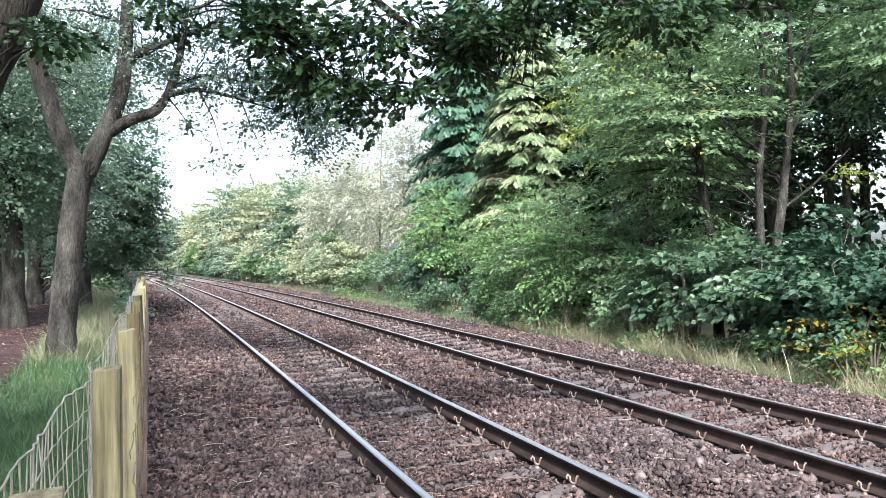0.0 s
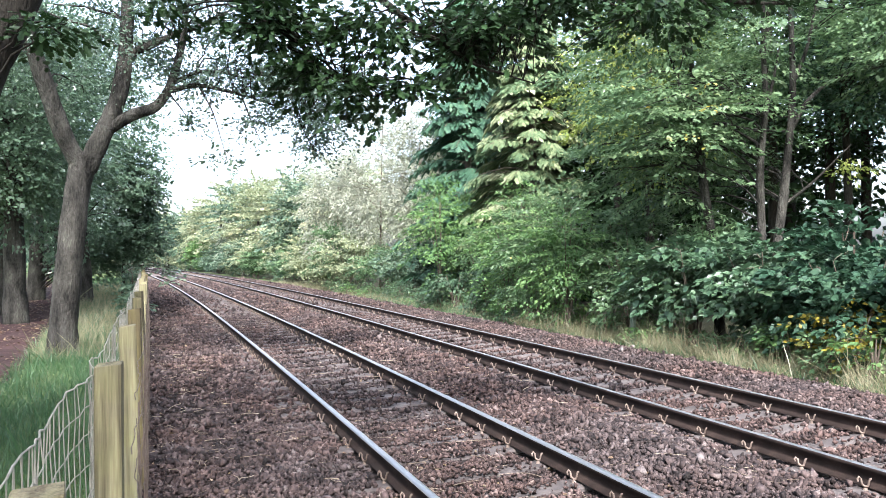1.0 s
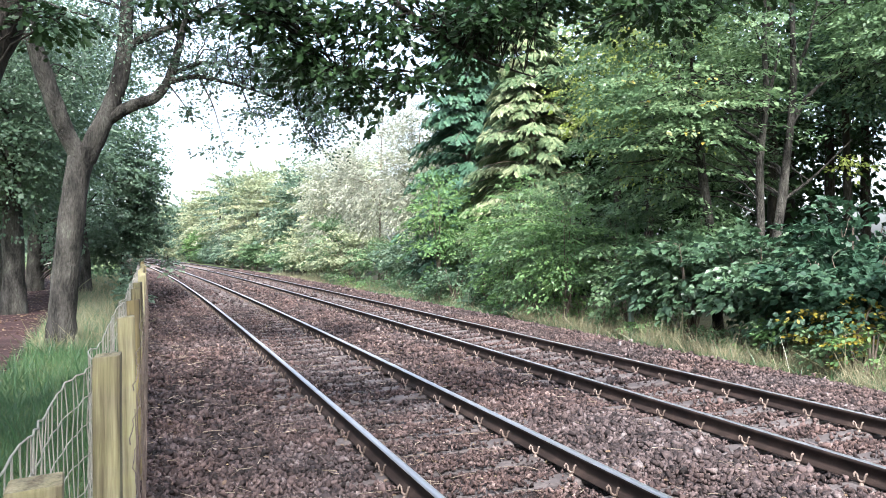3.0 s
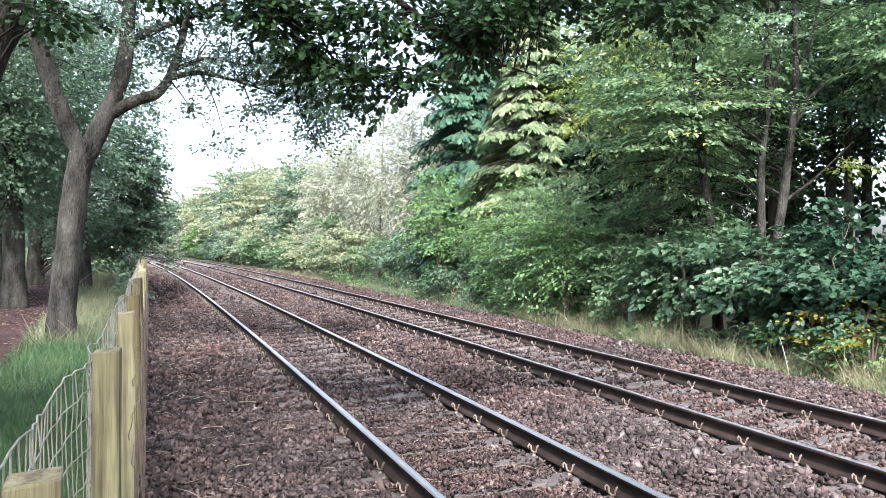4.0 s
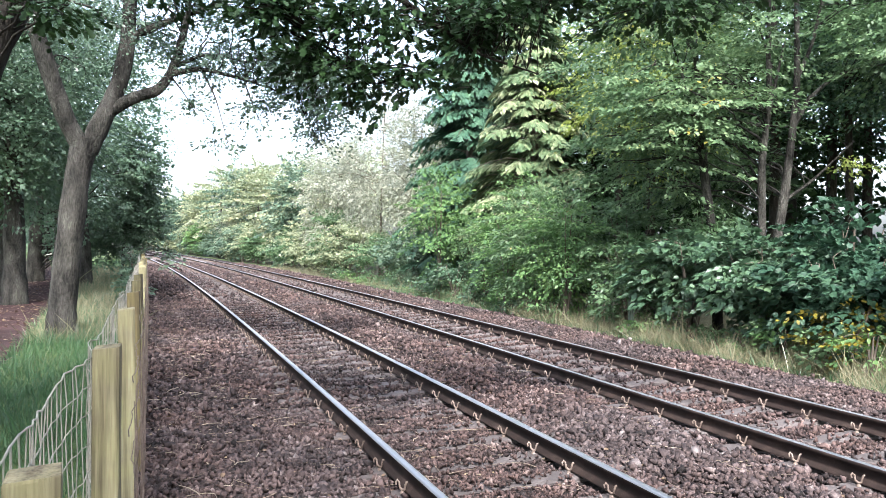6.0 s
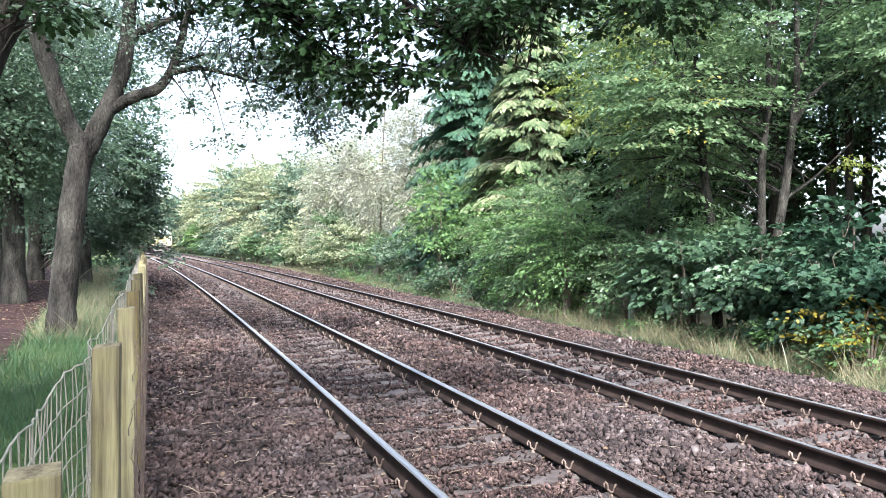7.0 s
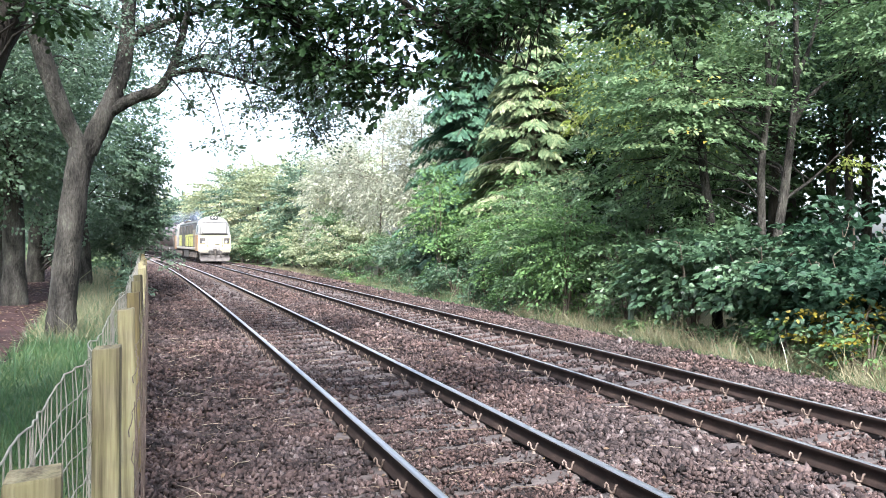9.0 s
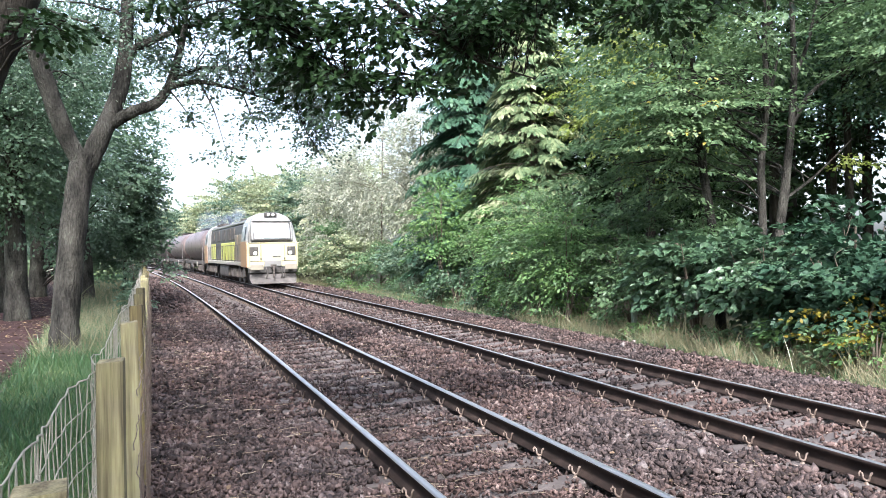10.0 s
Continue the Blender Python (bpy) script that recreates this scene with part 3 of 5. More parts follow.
def simple_tree(x, y, h, r, wide, leaf, label, seed, bark=None, low=0.25, n=220, extra=(), **kw):
    """A one-stemmed tree whose crown begins at the share low of its height."""
    rng = random.Random(seed)
    z = gz(x, y)
    lean = rng.uniform(-0.05, 0.05)
    st = [(x, y, z - 0.1, r * 1.3), (x + lean * h * 0.1, y, z + 0.12 * h, r), (x + lean * h * 0.5, y + lean * h * 0.3, z + 0.5 * h, r * 0.7), (x + lean * h, y, z + 0.92 * h, r * 0.15)]
    mid = (x + lean * h * 0.5, y, z + h * (1 + low) / 2)
    return tree("tree", (x, y, z), [st], [(mid, (wide, wide, h * (1 - low) / 2), n, 0.35, -1.0), *extra], bark or M_BARK, leaf, label, seed=seed, **kw)


def shrub(x, y, h, wide, leaf, label, seed, n=70, stems=4, name="shrub", bark=None, lift=0.61, **kw):
    rng = random.Random(seed)
    z = gz(x, y)
    st = []
    for i in range(stems):
        a = rng.uniform(0, 6.28)
        d = wide * rng.uniform(0.25, 0.6)
        st.append([(x + rng.uniform(-0.1, 0.1), y + rng.uniform(-0.1, 0.1), z - 0.05, 0.028), (x + 0.4 * d * math.cos(a), y + 0.4 * d * math.sin(a), z + 0.45 * h, 0.02),
                   (x + d * math.cos(a), y + d * math.sin(a), z + 0.85 * h, 0.008)])
    return tree(name, (x, y, z), st, [((x, y, z + lift * h), (wide, wide, (1.01 - lift) * h), n, 0.3, -0.95)], bark or M_BARK_BROWN, leaf, label, "shrub", seed, limbs=kw.pop("limbs", 10), **kw)


def conifer(x, y, h, wide, leaf, label, seed, frond=0.34, count=60, low=0.05, gap=0.6, ring=6):
    """Tiers of long boughs round one straight stem, each a flat fan of fronds that hangs at its tip."""
    rng = np.random.RandomState(seed)
    z = gz(x, y)
    top = empty("conifer", Matrix.Translation((x, y, z)))
    tagged(top, label, "conifer tree", "conifers behind the railway")
    v, f = tube([(0, 0, -0.1), (0, 0, h * 0.3), (0.05, 0, h * 0.7), (0, 0, h)], [0.24 * h / 15, 0.18 * h / 15, 0.1 * h / 15, 0.02], 10)
    part("trunk", mesh_np("trunk", v, f, M_BARK_BROWN, True), None, top)
    tiers = np.arange(low * h, h * 0.98, gap)
    n = len(tiers) * ring
    t = np.clip((np.repeat(tiers, ring) + rng.normal(0, 0.12 * gap, n)) / h, 0.02, 0.99)
    a = rng.uniform(0, 2 * np.pi, n)
    R = wide * (1 - t) ** 0.75 * rng.uniform(0.6, 1.1, n) + 0.12
    root = np.stack([0 * R, 0 * R, h * t], -1)
    tip = np.stack([R * np.cos(a), R * np.sin(a), h * t - rng.uniform(0.02, 0.22, n) * R], -1)
    O = unit((tip - root) * np.array([1, 1, 0]))
    S = np.cross(O, np.array([0, 0, 1.0]))
    q = rng.uniform(0.12, 1.0, (n, count)) ** 0.75
    side = rng.uniform(-1, 1, (n, count))
    P = root[:, None] * (1 - q[..., None]) + tip[:, None] * q[..., None]
    P[..., 2] += 0.45 * R[:, None] * q * (1 - q) + rng.normal(0, 0.05, (n, count))
    off = 0.36 * R[:, None] * (1.12 - q) * side
    P = P + S[:, None] * off[..., None]
    P[..., 2] -= 0.35 * abs(off)
    D = O[:, None] * 0.9 + S[:, None] * (side * 1.1)[..., None] + rng.normal(0, 0.16, (n, count, 3))
    D[..., 2] -= 0.3 + 0.5 * q ** 3 + 0.35 * abs(side)
    N = np.array([0, 0, 1.0]) + O[:, None] * 0.35 + rng.normal(0, 0.22, (n, count, 3))
    lv = leaves_np(P.reshape(-1, 3), D.reshape(-1, 3), N.reshape(-1, 3), (frond * rng.lognormal(0, 0.25, (n, count))).ravel(), FROND)
    boughs = []
    for i in range(0, n, 2):
        boughs.append(tube(bend(root[i], tip[i], 0.13, rng, 6, 0.03), np.linspace(0.012 + 0.01 * R[i], 0.006, 6), 5))
    v, f = merge(boughs)
    tagged(part("branchwork", mesh_np("branchwork", v, f, M_BARK_BROWN), None, top), kind="stuff")
    part("crown", mesh_np("crown", *lv, leaf), None, top)
    return top


# -- the row of trees along the path --
tree("tree", (-1.5, 14.1, 0.4),
     [[(-1.5, 14.1, 0.2, 0.30), (-1.5, 14.1, 0.75, 0.225), (-1.38, 14.1, 2.0, 0.205), (-1.24, 14.1, 3.2, 0.195), (-1.12, 14.1, 3.7, 0.22)],
      [(-1.16, 14.1, 3.5, 0.16), (-1.42, 14.0, 4.0, 0.15), (-1.66, 13.9, 4.8, 0.135), (-1.95, 13.8, 5.8, 0.12), (-2.15, 13.7, 8.0, 0.05)],
      [(-1.10, 14.1, 3.5, 0.17), (-0.86, 14.1, 4.05, 0.155), (-0.58, 14.1, 4.7, 0.14), (-0.45, 14.2, 5.5, 0.125), (-0.35, 14.3, 8.4, 0.05)],
      [(-0.78, 14.1, 4.18, 0.115), (-0.35, 14.0, 4.45, 0.10), (0.02, 13.9, 4.55, 0.09), (0.25, 13.9, 4.9, 0.075), (0.5, 13.9, 5.8, 0.05), (0.6, 13.9, 7.0, 0.03)],
      [(0.2, 13.9, 4.85, 0.055), (0.7, 13.8, 4.98, 0.04), (1.4, 13.6, 4.8, 0.025), (2.3, 13.4, 4.5, 0.008)],
      [(0.3, 13.9, 5.0, 0.045), (0.8, 13.8, 5.25, 0.03), (1.6, 13.7, 5.1, 0.012)],
      [(-0.42, 14.2, 5.5, 0.08), (0.3, 14.0, 5.85, 0.05), (1.0, 13.9, 6.1, 0.02)],
      [(0.7, 13.8, 4.98, 0.018), (0.95, 13.8, 4.5, 0.012), (1.1, 13.85, 3.95, 0.007), (1.2, 13.85, 3.55, 0.004)],
      [(1.4, 13.6, 4.8, 0.016), (1.6, 13.7, 4.3, 0.010), (1.75, 13.7, 4.0, 0.004)],
      [(0.2, 13.9, 4.85, 0.018), (0.45, 13.8, 4.5, 0.010), (0.65, 13.8, 4.15, 0.004)],
      [(2.3, 13.4, 4.5, 0.012), (2.55, 13.5, 4.0, 0.008), (2.8, 13.6, 3.65, 0.004)]],
     [((-1.2, 14.6, 7.6), (3.6, 3.4, 2.8), 520, 0.3, -1.0), ((1.3, 13.6, 5.9), (1.9, 1.8, 0.9), 84, 0.2, -1.0), ((2.75, 13.4, 4.75), (0.95, 1.2, 0.7), 110, 0.1, -1),
      ((1.05, 13.85, 3.68), (0.42, 0.35, 0.16), 4, 0.1, -1.0), ((1.5, 13.75, 4.2), (0.42, 0.4, 0.28), 6, 0.1, -1.0), ((0.55, 13.8, 4.35), (0.42, 0.35, 0.2), 5, 0.1, -1.0),
      ((2.6, 13.55, 3.95), (0.5, 0.4, 0.28), 11, 0.1, -1.0), ((1.9, 13.7, 4.55), (0.5, 0.5, 0.3), 10, 0.1, -1.0), ((0.9, 13.8, 5.05), (0.9, 0.7, 0.32), 24, 0.1, -1.0), ((2.1, 13.6, 5.15), (1.0, 0.9, 0.4), 44, 0.1, -1.0)],
     M_BARK, L_FORK, "forked grey-barked oak with small leaves beside the path", seed=21, count=54, size=0.058, shape=LEAF_OVAL, reach=0.34, flat=0.3, tilt=0.9, limbs=80)
LEFT_ROW = [(-3.3, 21.3, 8.4, 0.25, 2.6, 0.3), (-4.1, 24.6, 8.2, 0.22, 2.3, 0.3), (-4.4, 33, 12, 0.26, 4.2, 0.17), (-7.4, 35, 12, 0.3, 4.0, 0.22), (-4.4, 41, 10.5, 0.26, 4.9, 0.14), 
            (-6.0, 56, 9, 0.26, 5.0, 0.1), (-8.5, 70, 9, 0.26, 5.5, 0.1), (-11, 88, 9, 0.26, 6, 0.1), (-14, 108, 10, 0.26, 7, 0.1), (-8.5, 18, 12, 0.3, 3.8, 0.32), (-10.5, 28, 13, 0.3, 4.2, 0.34), (-14, 42, 14, 0.3, 5, 0.3)]
LOW_BOUGHS = {0: [((-3.5, 19.6, 4.9), (1.9, 1.2, 1.5), 90, 0.1, -1.0)], 2: [((-1.9, 31.5, 2.3), (1.1, 1.2, 1.1), 130, 0.1, -1.0)], 1: [((-4.6, 22.6, 4.4), (1.6, 1.2, 1.3), 70, 0.1, -1.0)]}
for i, (x, y, h, r, w, lo) in enumerate(LEFT_ROW):
    simple_tree(x, y, h, r, w, L_LEFT, "tall grey-barked tree with dense dark leaves along the path", 40 + i, low=lo, n=540 if x > -8 and y < 36 else 220, count=50 if y < 36 else 44, extra=LOW_BOUGHS.get(i, ()),
                size=0.062 + 0.0013 * y, shape=LEAF_WIDE, reach=0.7, limbs=26, group="trees along the path")
simple_tree(-2.3, 28.5, 10.5, 0.22, 2.9, L_LEFT, "tall grey-barked tree with dense dark leaves along the path", 57, low=0.13, n=460, count=40, size=0.10, shape=LEAF_WIDE, reach=0.45, limbs=30, group="trees along the path")
tree("tree", (-1.2, 29.6, 0.38),
     [[(-1.2, 29.6, 0.2, 0.07), (-1.15, 29.6, 1.6, 0.055), (-1.0, 29.5, 3.2, 0.04), (-0.9, 29.2, 5.4, 0.015)], [(-1.05, 29.55, 2.2, 0.03), (-0.6, 29.5, 2.9, 0.02), (-0.2, 29.5, 2.9, 0.01)]],
     [((-0.55, 29.5, 2.7), (0.92, 1.2, 0.95), 170, 0.1, -1.0), ((-0.75, 29.0, 4.5), (1.0, 1.3, 1.6), 220, 0.1, -1.0), ((0.42, 29.4, 1.55), (0.22, 0.3, 0.25), 4, 0.1, -1.0)],
     M_BARK, L_LEFT, "slender leafy tree that leans over the fence", seed=59, count=38, size=0.105, shape=LEAF_WIDE, reach=0.34, flat=0.2, limbs=16, group="trees along the path")
tree("oak", (-1.85, 6.95, 0.4),
     [[(-1.85, 6.95, 0.2, 0.36), (-1.8, 7.0, 0.8, 0.27), (-1.65, 7.15, 2.4, 0.22), (-1.47, 7.25, 3.3, 0.20), (-1.2, 7.4, 4.0, 0.19), (-0.7, 7.6, 5.4, 0.18), (-0.3, 7.8, 8.5, 0.06)],
      [(-0.95, 7.45, 4.5, 0.12), (0.2, 7.3, 4.75, 0.10), (1.4, 7.0, 4.7, 0.08), (2.8, 6.6, 4.55, 0.055), (4.2, 6.1, 4.35, 0.035), (5.6, 5.6, 4.3, 0.012)],
      [(0.4, 7.3, 4.75, 0.05), (1.0, 7.1, 4.3, 0.035), (1.45, 6.95, 3.7, 0.02), (1.9, 6.8, 3.45, 0.008)],
      [(1.6, 6.95, 4.7, 0.045), (2.2, 6.6, 4.1, 0.03), (2.75, 6.4, 3.7, 0.015), (3.3, 6.3, 3.55, 0.006)],
      [(-0.7, 7.6, 5.3, 0.11), (0.8, 6.4, 5.9, 0.08), (3.0, 5.0, 6.1, 0.05), (5.0, 3.6, 6.0, 0.02)],
      [(-0.9, 7.5, 4.9, 0.1), (-1.0, 5.0, 5.8, 0.07), (-0.6, 2.2, 6.2, 0.04), (0.0, 0.0, 6.2, 0.015)]],
     [((0.1, 7.4, 4.35), (0.22, 0.3, 0.12), 5, 0.1, -1.0), ((0.98, 7.1, 4.16), (0.42, 0.5, 0.32), 48, 0.1, -1.0), ((1.3, 6.98, 3.68), (0.3, 0.35, 0.18), 15, 0.1, -1.0), ((1.72, 6.8, 3.52), (0.22, 0.3, 0.15), 11, 0.1, -1.0), ((2.2, 6.72, 3.55), (0.25, 0.3, 0.17), 14, 0.1, -1.0),
      ((2.05, 6.7, 4.1), (0.55, 0.5, 0.34), 46, 0.1, -1.0), ((2.75, 6.43, 3.98), (0.36, 0.45, 0.28), 34, 0.1, -1.0), ((3.1, 6.3, 4.3), (0.45, 0.5, 0.24), 30, 0.1, -1.0), ((3.65, 6.15, 4.34), (0.4, 0.5, 0.14), 17, 0.1, -1.0),
      ((4.3, 5.88, 4.22), (0.5, 0.5, 0.17), 31, 0.1, -1.0), ((5.2, 5.55, 4.4), (0.6, 0.5, 0.12), 20, 0.1, -1.0), ((-0.85, 6.9, 3.85), (0.22, 0.3, 0.16), 8, 0.1, -1.0),
      # crown masses above the view, added to shade the leaves and track below
      ((1.6, 5.8, 6.1), (4.0, 2.9, 0.8), 210, 0.1, -1.0), ((-2.0, 4.5, 7.2), (3.6, 4.0, 1.6), 220, 0.1, -1.0)],
     M_BARK_DARK, L_OAK, "large dark oak that spreads lobed leaves over the track", "tree", seed=31, count=23, size=0.088, shape=LEAF_LOBED, reach=0.3, flat=0.14, droop=0.5, limbs=30, tilt=0.6)

# -- the wood across the line --
# two-stemmed tree with layered boughs
two_stemmed = tree("tree", (13.0, 13.6, -0.2),
     [[(12.87, 13.65, -0.3, 0.115), (12.87, 13.65, 1.2, 0.094), (12.86, 13.65, 2.2, 0.090), (12.82, 13.65, 3.8, 0.082), (13.02, 13.6, 5.2, 0.070), (12.95, 13.6, 6.2, 0.057), (12.9, 13.5, 9.5, 0.025)],
      [(13.08, 13.5, -0.3, 0.123), (13.06, 13.5, 1.6, 0.111), (13.3, 13.45, 3.0, 0.098), (13.54, 13.4, 4.9, 0.082), (13.62, 13.4, 5.9, 0.070), (13.5, 13.4, 9.5, 0.025)],
      [(13.5, 13.4, 4.6, 0.061), (13.85, 13.3, 5.25, 0.049), (14.3, 13.1, 5.7, 0.041), (14.9, 13.0, 5.95, 0.025), (15.8, 12.8, 6.1, 0.010)],
      [(13.0, 13.6, 5.1, 0.041), (13.2, 13.6, 5.7, 0.033), (13.35, 13.5, 6.6, 0.016)],
      [(13.6, 13.4, 5.7, 0.049), (13.95, 13.3, 6.5, 0.041), (14.2, 13.2, 7.8, 0.021)],
      [(13.25, 13.45, 2.9, 0.041), (13.9, 13.2, 3.4, 0.029), (14.8, 12.9, 4.3, 0.010)]],
     [((13.2, 14.2, 8.2), (3.6, 3.2, 2.4), 110, 0.2, -1.0), ((11.1, 13.9, 5.0), (1.9, 1.6, 1.1), 46, 0.1, -1.0), ((15.6, 12.0, 6.6), (2.4, 2.2, 1.2), 50, 0.2, -1.0), ((13.8, 16.5, 4.0), (2.5, 1.6, 1.6), 40, 0.1, -1.0)],
     M_BARK, L_SYC, "two-stemmed tree with layered green leaves in the wood", seed=61, count=125, size=0.105, shape=LEAF_BROAD, reach=0.95, flat=0.03, droop=0.3, limbs=22, tilt=0.4)
rngy = np.random.RandomState(63)
C, O = crown_places((14.6, 12.9, 3.75), (0.6, 0.5, 0.14), 9, rngy, 0.1)
tagged(part("yellowing_bough", mesh_np("yellowing_bough", *sprays(C - np.array((13.0, 13.6, -0.2)), O, rngy, 18, np.full(9, 0.3), 0.05, 0.3, 0.09, LEAF_OVAL), L_LIME), None, two_stemmed), "bough of yellowing leaves", kind="stuff")
tree("tree", (12.2, 14.6, -0.2),
     [[(12.3, 14.4, -0.3, 0.13), (12.1, 14.4, 2.2, 0.11), (11.85, 14.4, 3.6, 0.10), (11.7, 14.4, 5.0, 0.08), (11.5, 14.5, 8.5, 0.03)],
      [(11.8, 14.4, 4.2, 0.05), (11.2, 14.2, 5.4, 0.035), (10.6, 14.0, 6.5, 0.015)]],
     [((10.8, 15.4, 6.4), (2.2, 2.4, 2.4), 80, 0.15, -1.0), ((10.8, 15.2, 4.0), (1.6, 1.8, 1.0), 28, 0.1, -1.0)],
     M_BARK, L_SYC, "slender leaning tree with layered green leaves", seed=62, count=125, size=0.105, shape=LEAF_BROAD, reach=0.9, flat=0.03, droop=0.3, limbs=16, tilt=0.4)
# taller trees behind
for i, (x, y, h, w, lf) in enumerate([(13.9, 19.4, 12, 2.2, L_LIME), (16.5, 17, 13, 3.2, L_SYC), (19, 12.5, 13, 3.0, L_SYC), (17.5, 8.5, 12, 3.0, L_SYC), (21, 16.5, 14, 3.6, L_SYC), (16.6, 25.0, 12.5, 2.3, L_LIME), (23, 10.5, 14, 3.2, L_OAK)]):
    simple_tree(x, y, h, 0.17, w, lf, "tall slender tree with green leaves deep in the wood", 70 + i, bark=M_BARK_DARK, low=0.42 if x > 16 else 0.34, n=150, count=50, size=0.135, shape=LEAF_BROAD, reach=0.85, flat=0.06, droop=0.4, limbs=26, group="trees deep in the wood")
# dark layered boughs before the stand, with shade put into their leaf colour
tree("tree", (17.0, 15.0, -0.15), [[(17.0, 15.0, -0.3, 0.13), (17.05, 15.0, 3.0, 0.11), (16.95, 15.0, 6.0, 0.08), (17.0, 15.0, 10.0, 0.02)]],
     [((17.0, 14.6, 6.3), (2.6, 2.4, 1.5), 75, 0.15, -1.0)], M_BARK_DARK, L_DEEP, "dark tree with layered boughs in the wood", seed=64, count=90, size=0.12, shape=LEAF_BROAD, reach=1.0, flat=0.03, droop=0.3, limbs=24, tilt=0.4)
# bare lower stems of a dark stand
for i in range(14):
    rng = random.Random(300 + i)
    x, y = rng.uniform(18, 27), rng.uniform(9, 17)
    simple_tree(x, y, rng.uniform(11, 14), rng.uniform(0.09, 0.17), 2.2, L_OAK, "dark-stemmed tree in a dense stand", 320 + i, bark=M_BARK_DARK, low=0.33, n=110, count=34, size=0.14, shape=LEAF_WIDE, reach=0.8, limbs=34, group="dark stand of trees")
# conifers
conifer(13.2, 31.8, 15, 3.6, L_CEDAR, "dense dark green cedar with drooping fronds", 81, frond=0.36, count=105, gap=0.42, ring=9)
conifer(14.3, 27.6, 14.5, 3.7, L_GOLDCEDAR, "pale golden-green cedar with drooping fronds", 82, frond=0.36, count=105, gap=0.5, ring=9)
conifer(15.6, 36, 15, 4.2, L_CEDAR, "dense dark green cedar with drooping fronds", 83, frond=0.45, count=50, gap=0.8, ring=7)
conifer(10.3, 23.5, 2.1, 0.55, L_SHRUB, "small dark bluish conifer at the edge of the wood", 84, frond=0.16, count=22, gap=0.16, ring=7)
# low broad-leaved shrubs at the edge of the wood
# those with L_DEEP have the wood's shade painted into their leaves
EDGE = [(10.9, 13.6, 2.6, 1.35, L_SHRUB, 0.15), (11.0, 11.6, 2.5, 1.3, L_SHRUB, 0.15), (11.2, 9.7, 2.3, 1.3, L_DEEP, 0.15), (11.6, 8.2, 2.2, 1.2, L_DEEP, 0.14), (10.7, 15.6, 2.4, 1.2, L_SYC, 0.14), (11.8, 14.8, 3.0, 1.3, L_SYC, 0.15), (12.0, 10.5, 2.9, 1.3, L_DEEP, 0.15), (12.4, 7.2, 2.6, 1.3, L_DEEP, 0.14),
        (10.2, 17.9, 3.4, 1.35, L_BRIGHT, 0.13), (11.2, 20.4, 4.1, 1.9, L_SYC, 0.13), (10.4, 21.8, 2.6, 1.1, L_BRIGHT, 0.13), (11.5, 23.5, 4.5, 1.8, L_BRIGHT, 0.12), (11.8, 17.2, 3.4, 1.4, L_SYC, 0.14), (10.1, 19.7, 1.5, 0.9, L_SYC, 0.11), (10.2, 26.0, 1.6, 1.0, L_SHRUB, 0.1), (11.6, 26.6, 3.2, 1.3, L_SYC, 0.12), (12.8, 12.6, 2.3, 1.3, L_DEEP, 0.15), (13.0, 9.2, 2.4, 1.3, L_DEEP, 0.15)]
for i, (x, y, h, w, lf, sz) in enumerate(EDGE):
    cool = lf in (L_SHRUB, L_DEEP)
    shrub(x, y, h, w, lf, {"blue_green_leaves": "broad-leaved shrub with cool green leaves at the wood's edge", "shade_tinted_wood_leaves": "broad-leaved shrub in the wood, leaves coloured dark as shade", "bright_green_leaves": "fresh bright green shrub at the wood's edge"}.get(lf.name, "leafy green shrub at the wood's edge"),
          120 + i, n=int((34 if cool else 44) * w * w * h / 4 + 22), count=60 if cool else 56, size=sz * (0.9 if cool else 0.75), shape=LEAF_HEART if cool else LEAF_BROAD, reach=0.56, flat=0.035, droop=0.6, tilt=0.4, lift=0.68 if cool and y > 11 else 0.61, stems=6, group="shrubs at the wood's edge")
shrub(10.5, 9.2, 1.3, 0.8, L_YELLOW, "shrub with bright yellow autumn leaves", 140, n=48, count=20, size=0.08, shape=LEAF_OVAL, reach=0.26, flat=0.06, droop=0.3)
# sapling and the paler trees along the line
shrub(10.9, 29.3, 5.2, 1.5, L_BRIGHT, "bright green young tree beside the line", 141, n=130, count=32, size=0.125, shape=LEAF_OVAL, reach=0.5, name="young_tree")
for i, (x, y, h, w, lf, lab) in enumerate([(12.3, 43.5, 13.0, 3.0, L_PALE, "tall silvery willow with pale leaves"), (13.4, 39.5, 10.5, 2.3, L_PALE, "tall silvery willow with pale leaves"), (11.3, 51, 9.5, 2.6, L_PALE, "silvery willow with pale leaves")]):
    simple_tree(x, y, h, 0.06, w, lf, lab, 150 + i, bark=M_BARK_BROWN, low=0.1, n=400, count=34, size=0.2, shape=LEAF_SLIM, reach=0.6, flat=0.25, droop=0.9, limbs=24, tilt=0.8, group="silvery willows")
rng0 = random.Random(9)
for i in range(26):
    s = 34 + i * 4.2
    u = 8.6 + rng0.uniform(-0.5, 1.6)
    p = on_track(s, u)
    h = rng0.uniform(2.0, 4.2)
    # L_FAR and L_FARGREEN carry sun and shade in their leaf colour
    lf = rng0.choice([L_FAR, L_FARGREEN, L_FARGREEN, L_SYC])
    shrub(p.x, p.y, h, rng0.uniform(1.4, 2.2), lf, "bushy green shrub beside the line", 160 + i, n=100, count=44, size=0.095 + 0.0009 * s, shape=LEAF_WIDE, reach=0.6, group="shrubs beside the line")
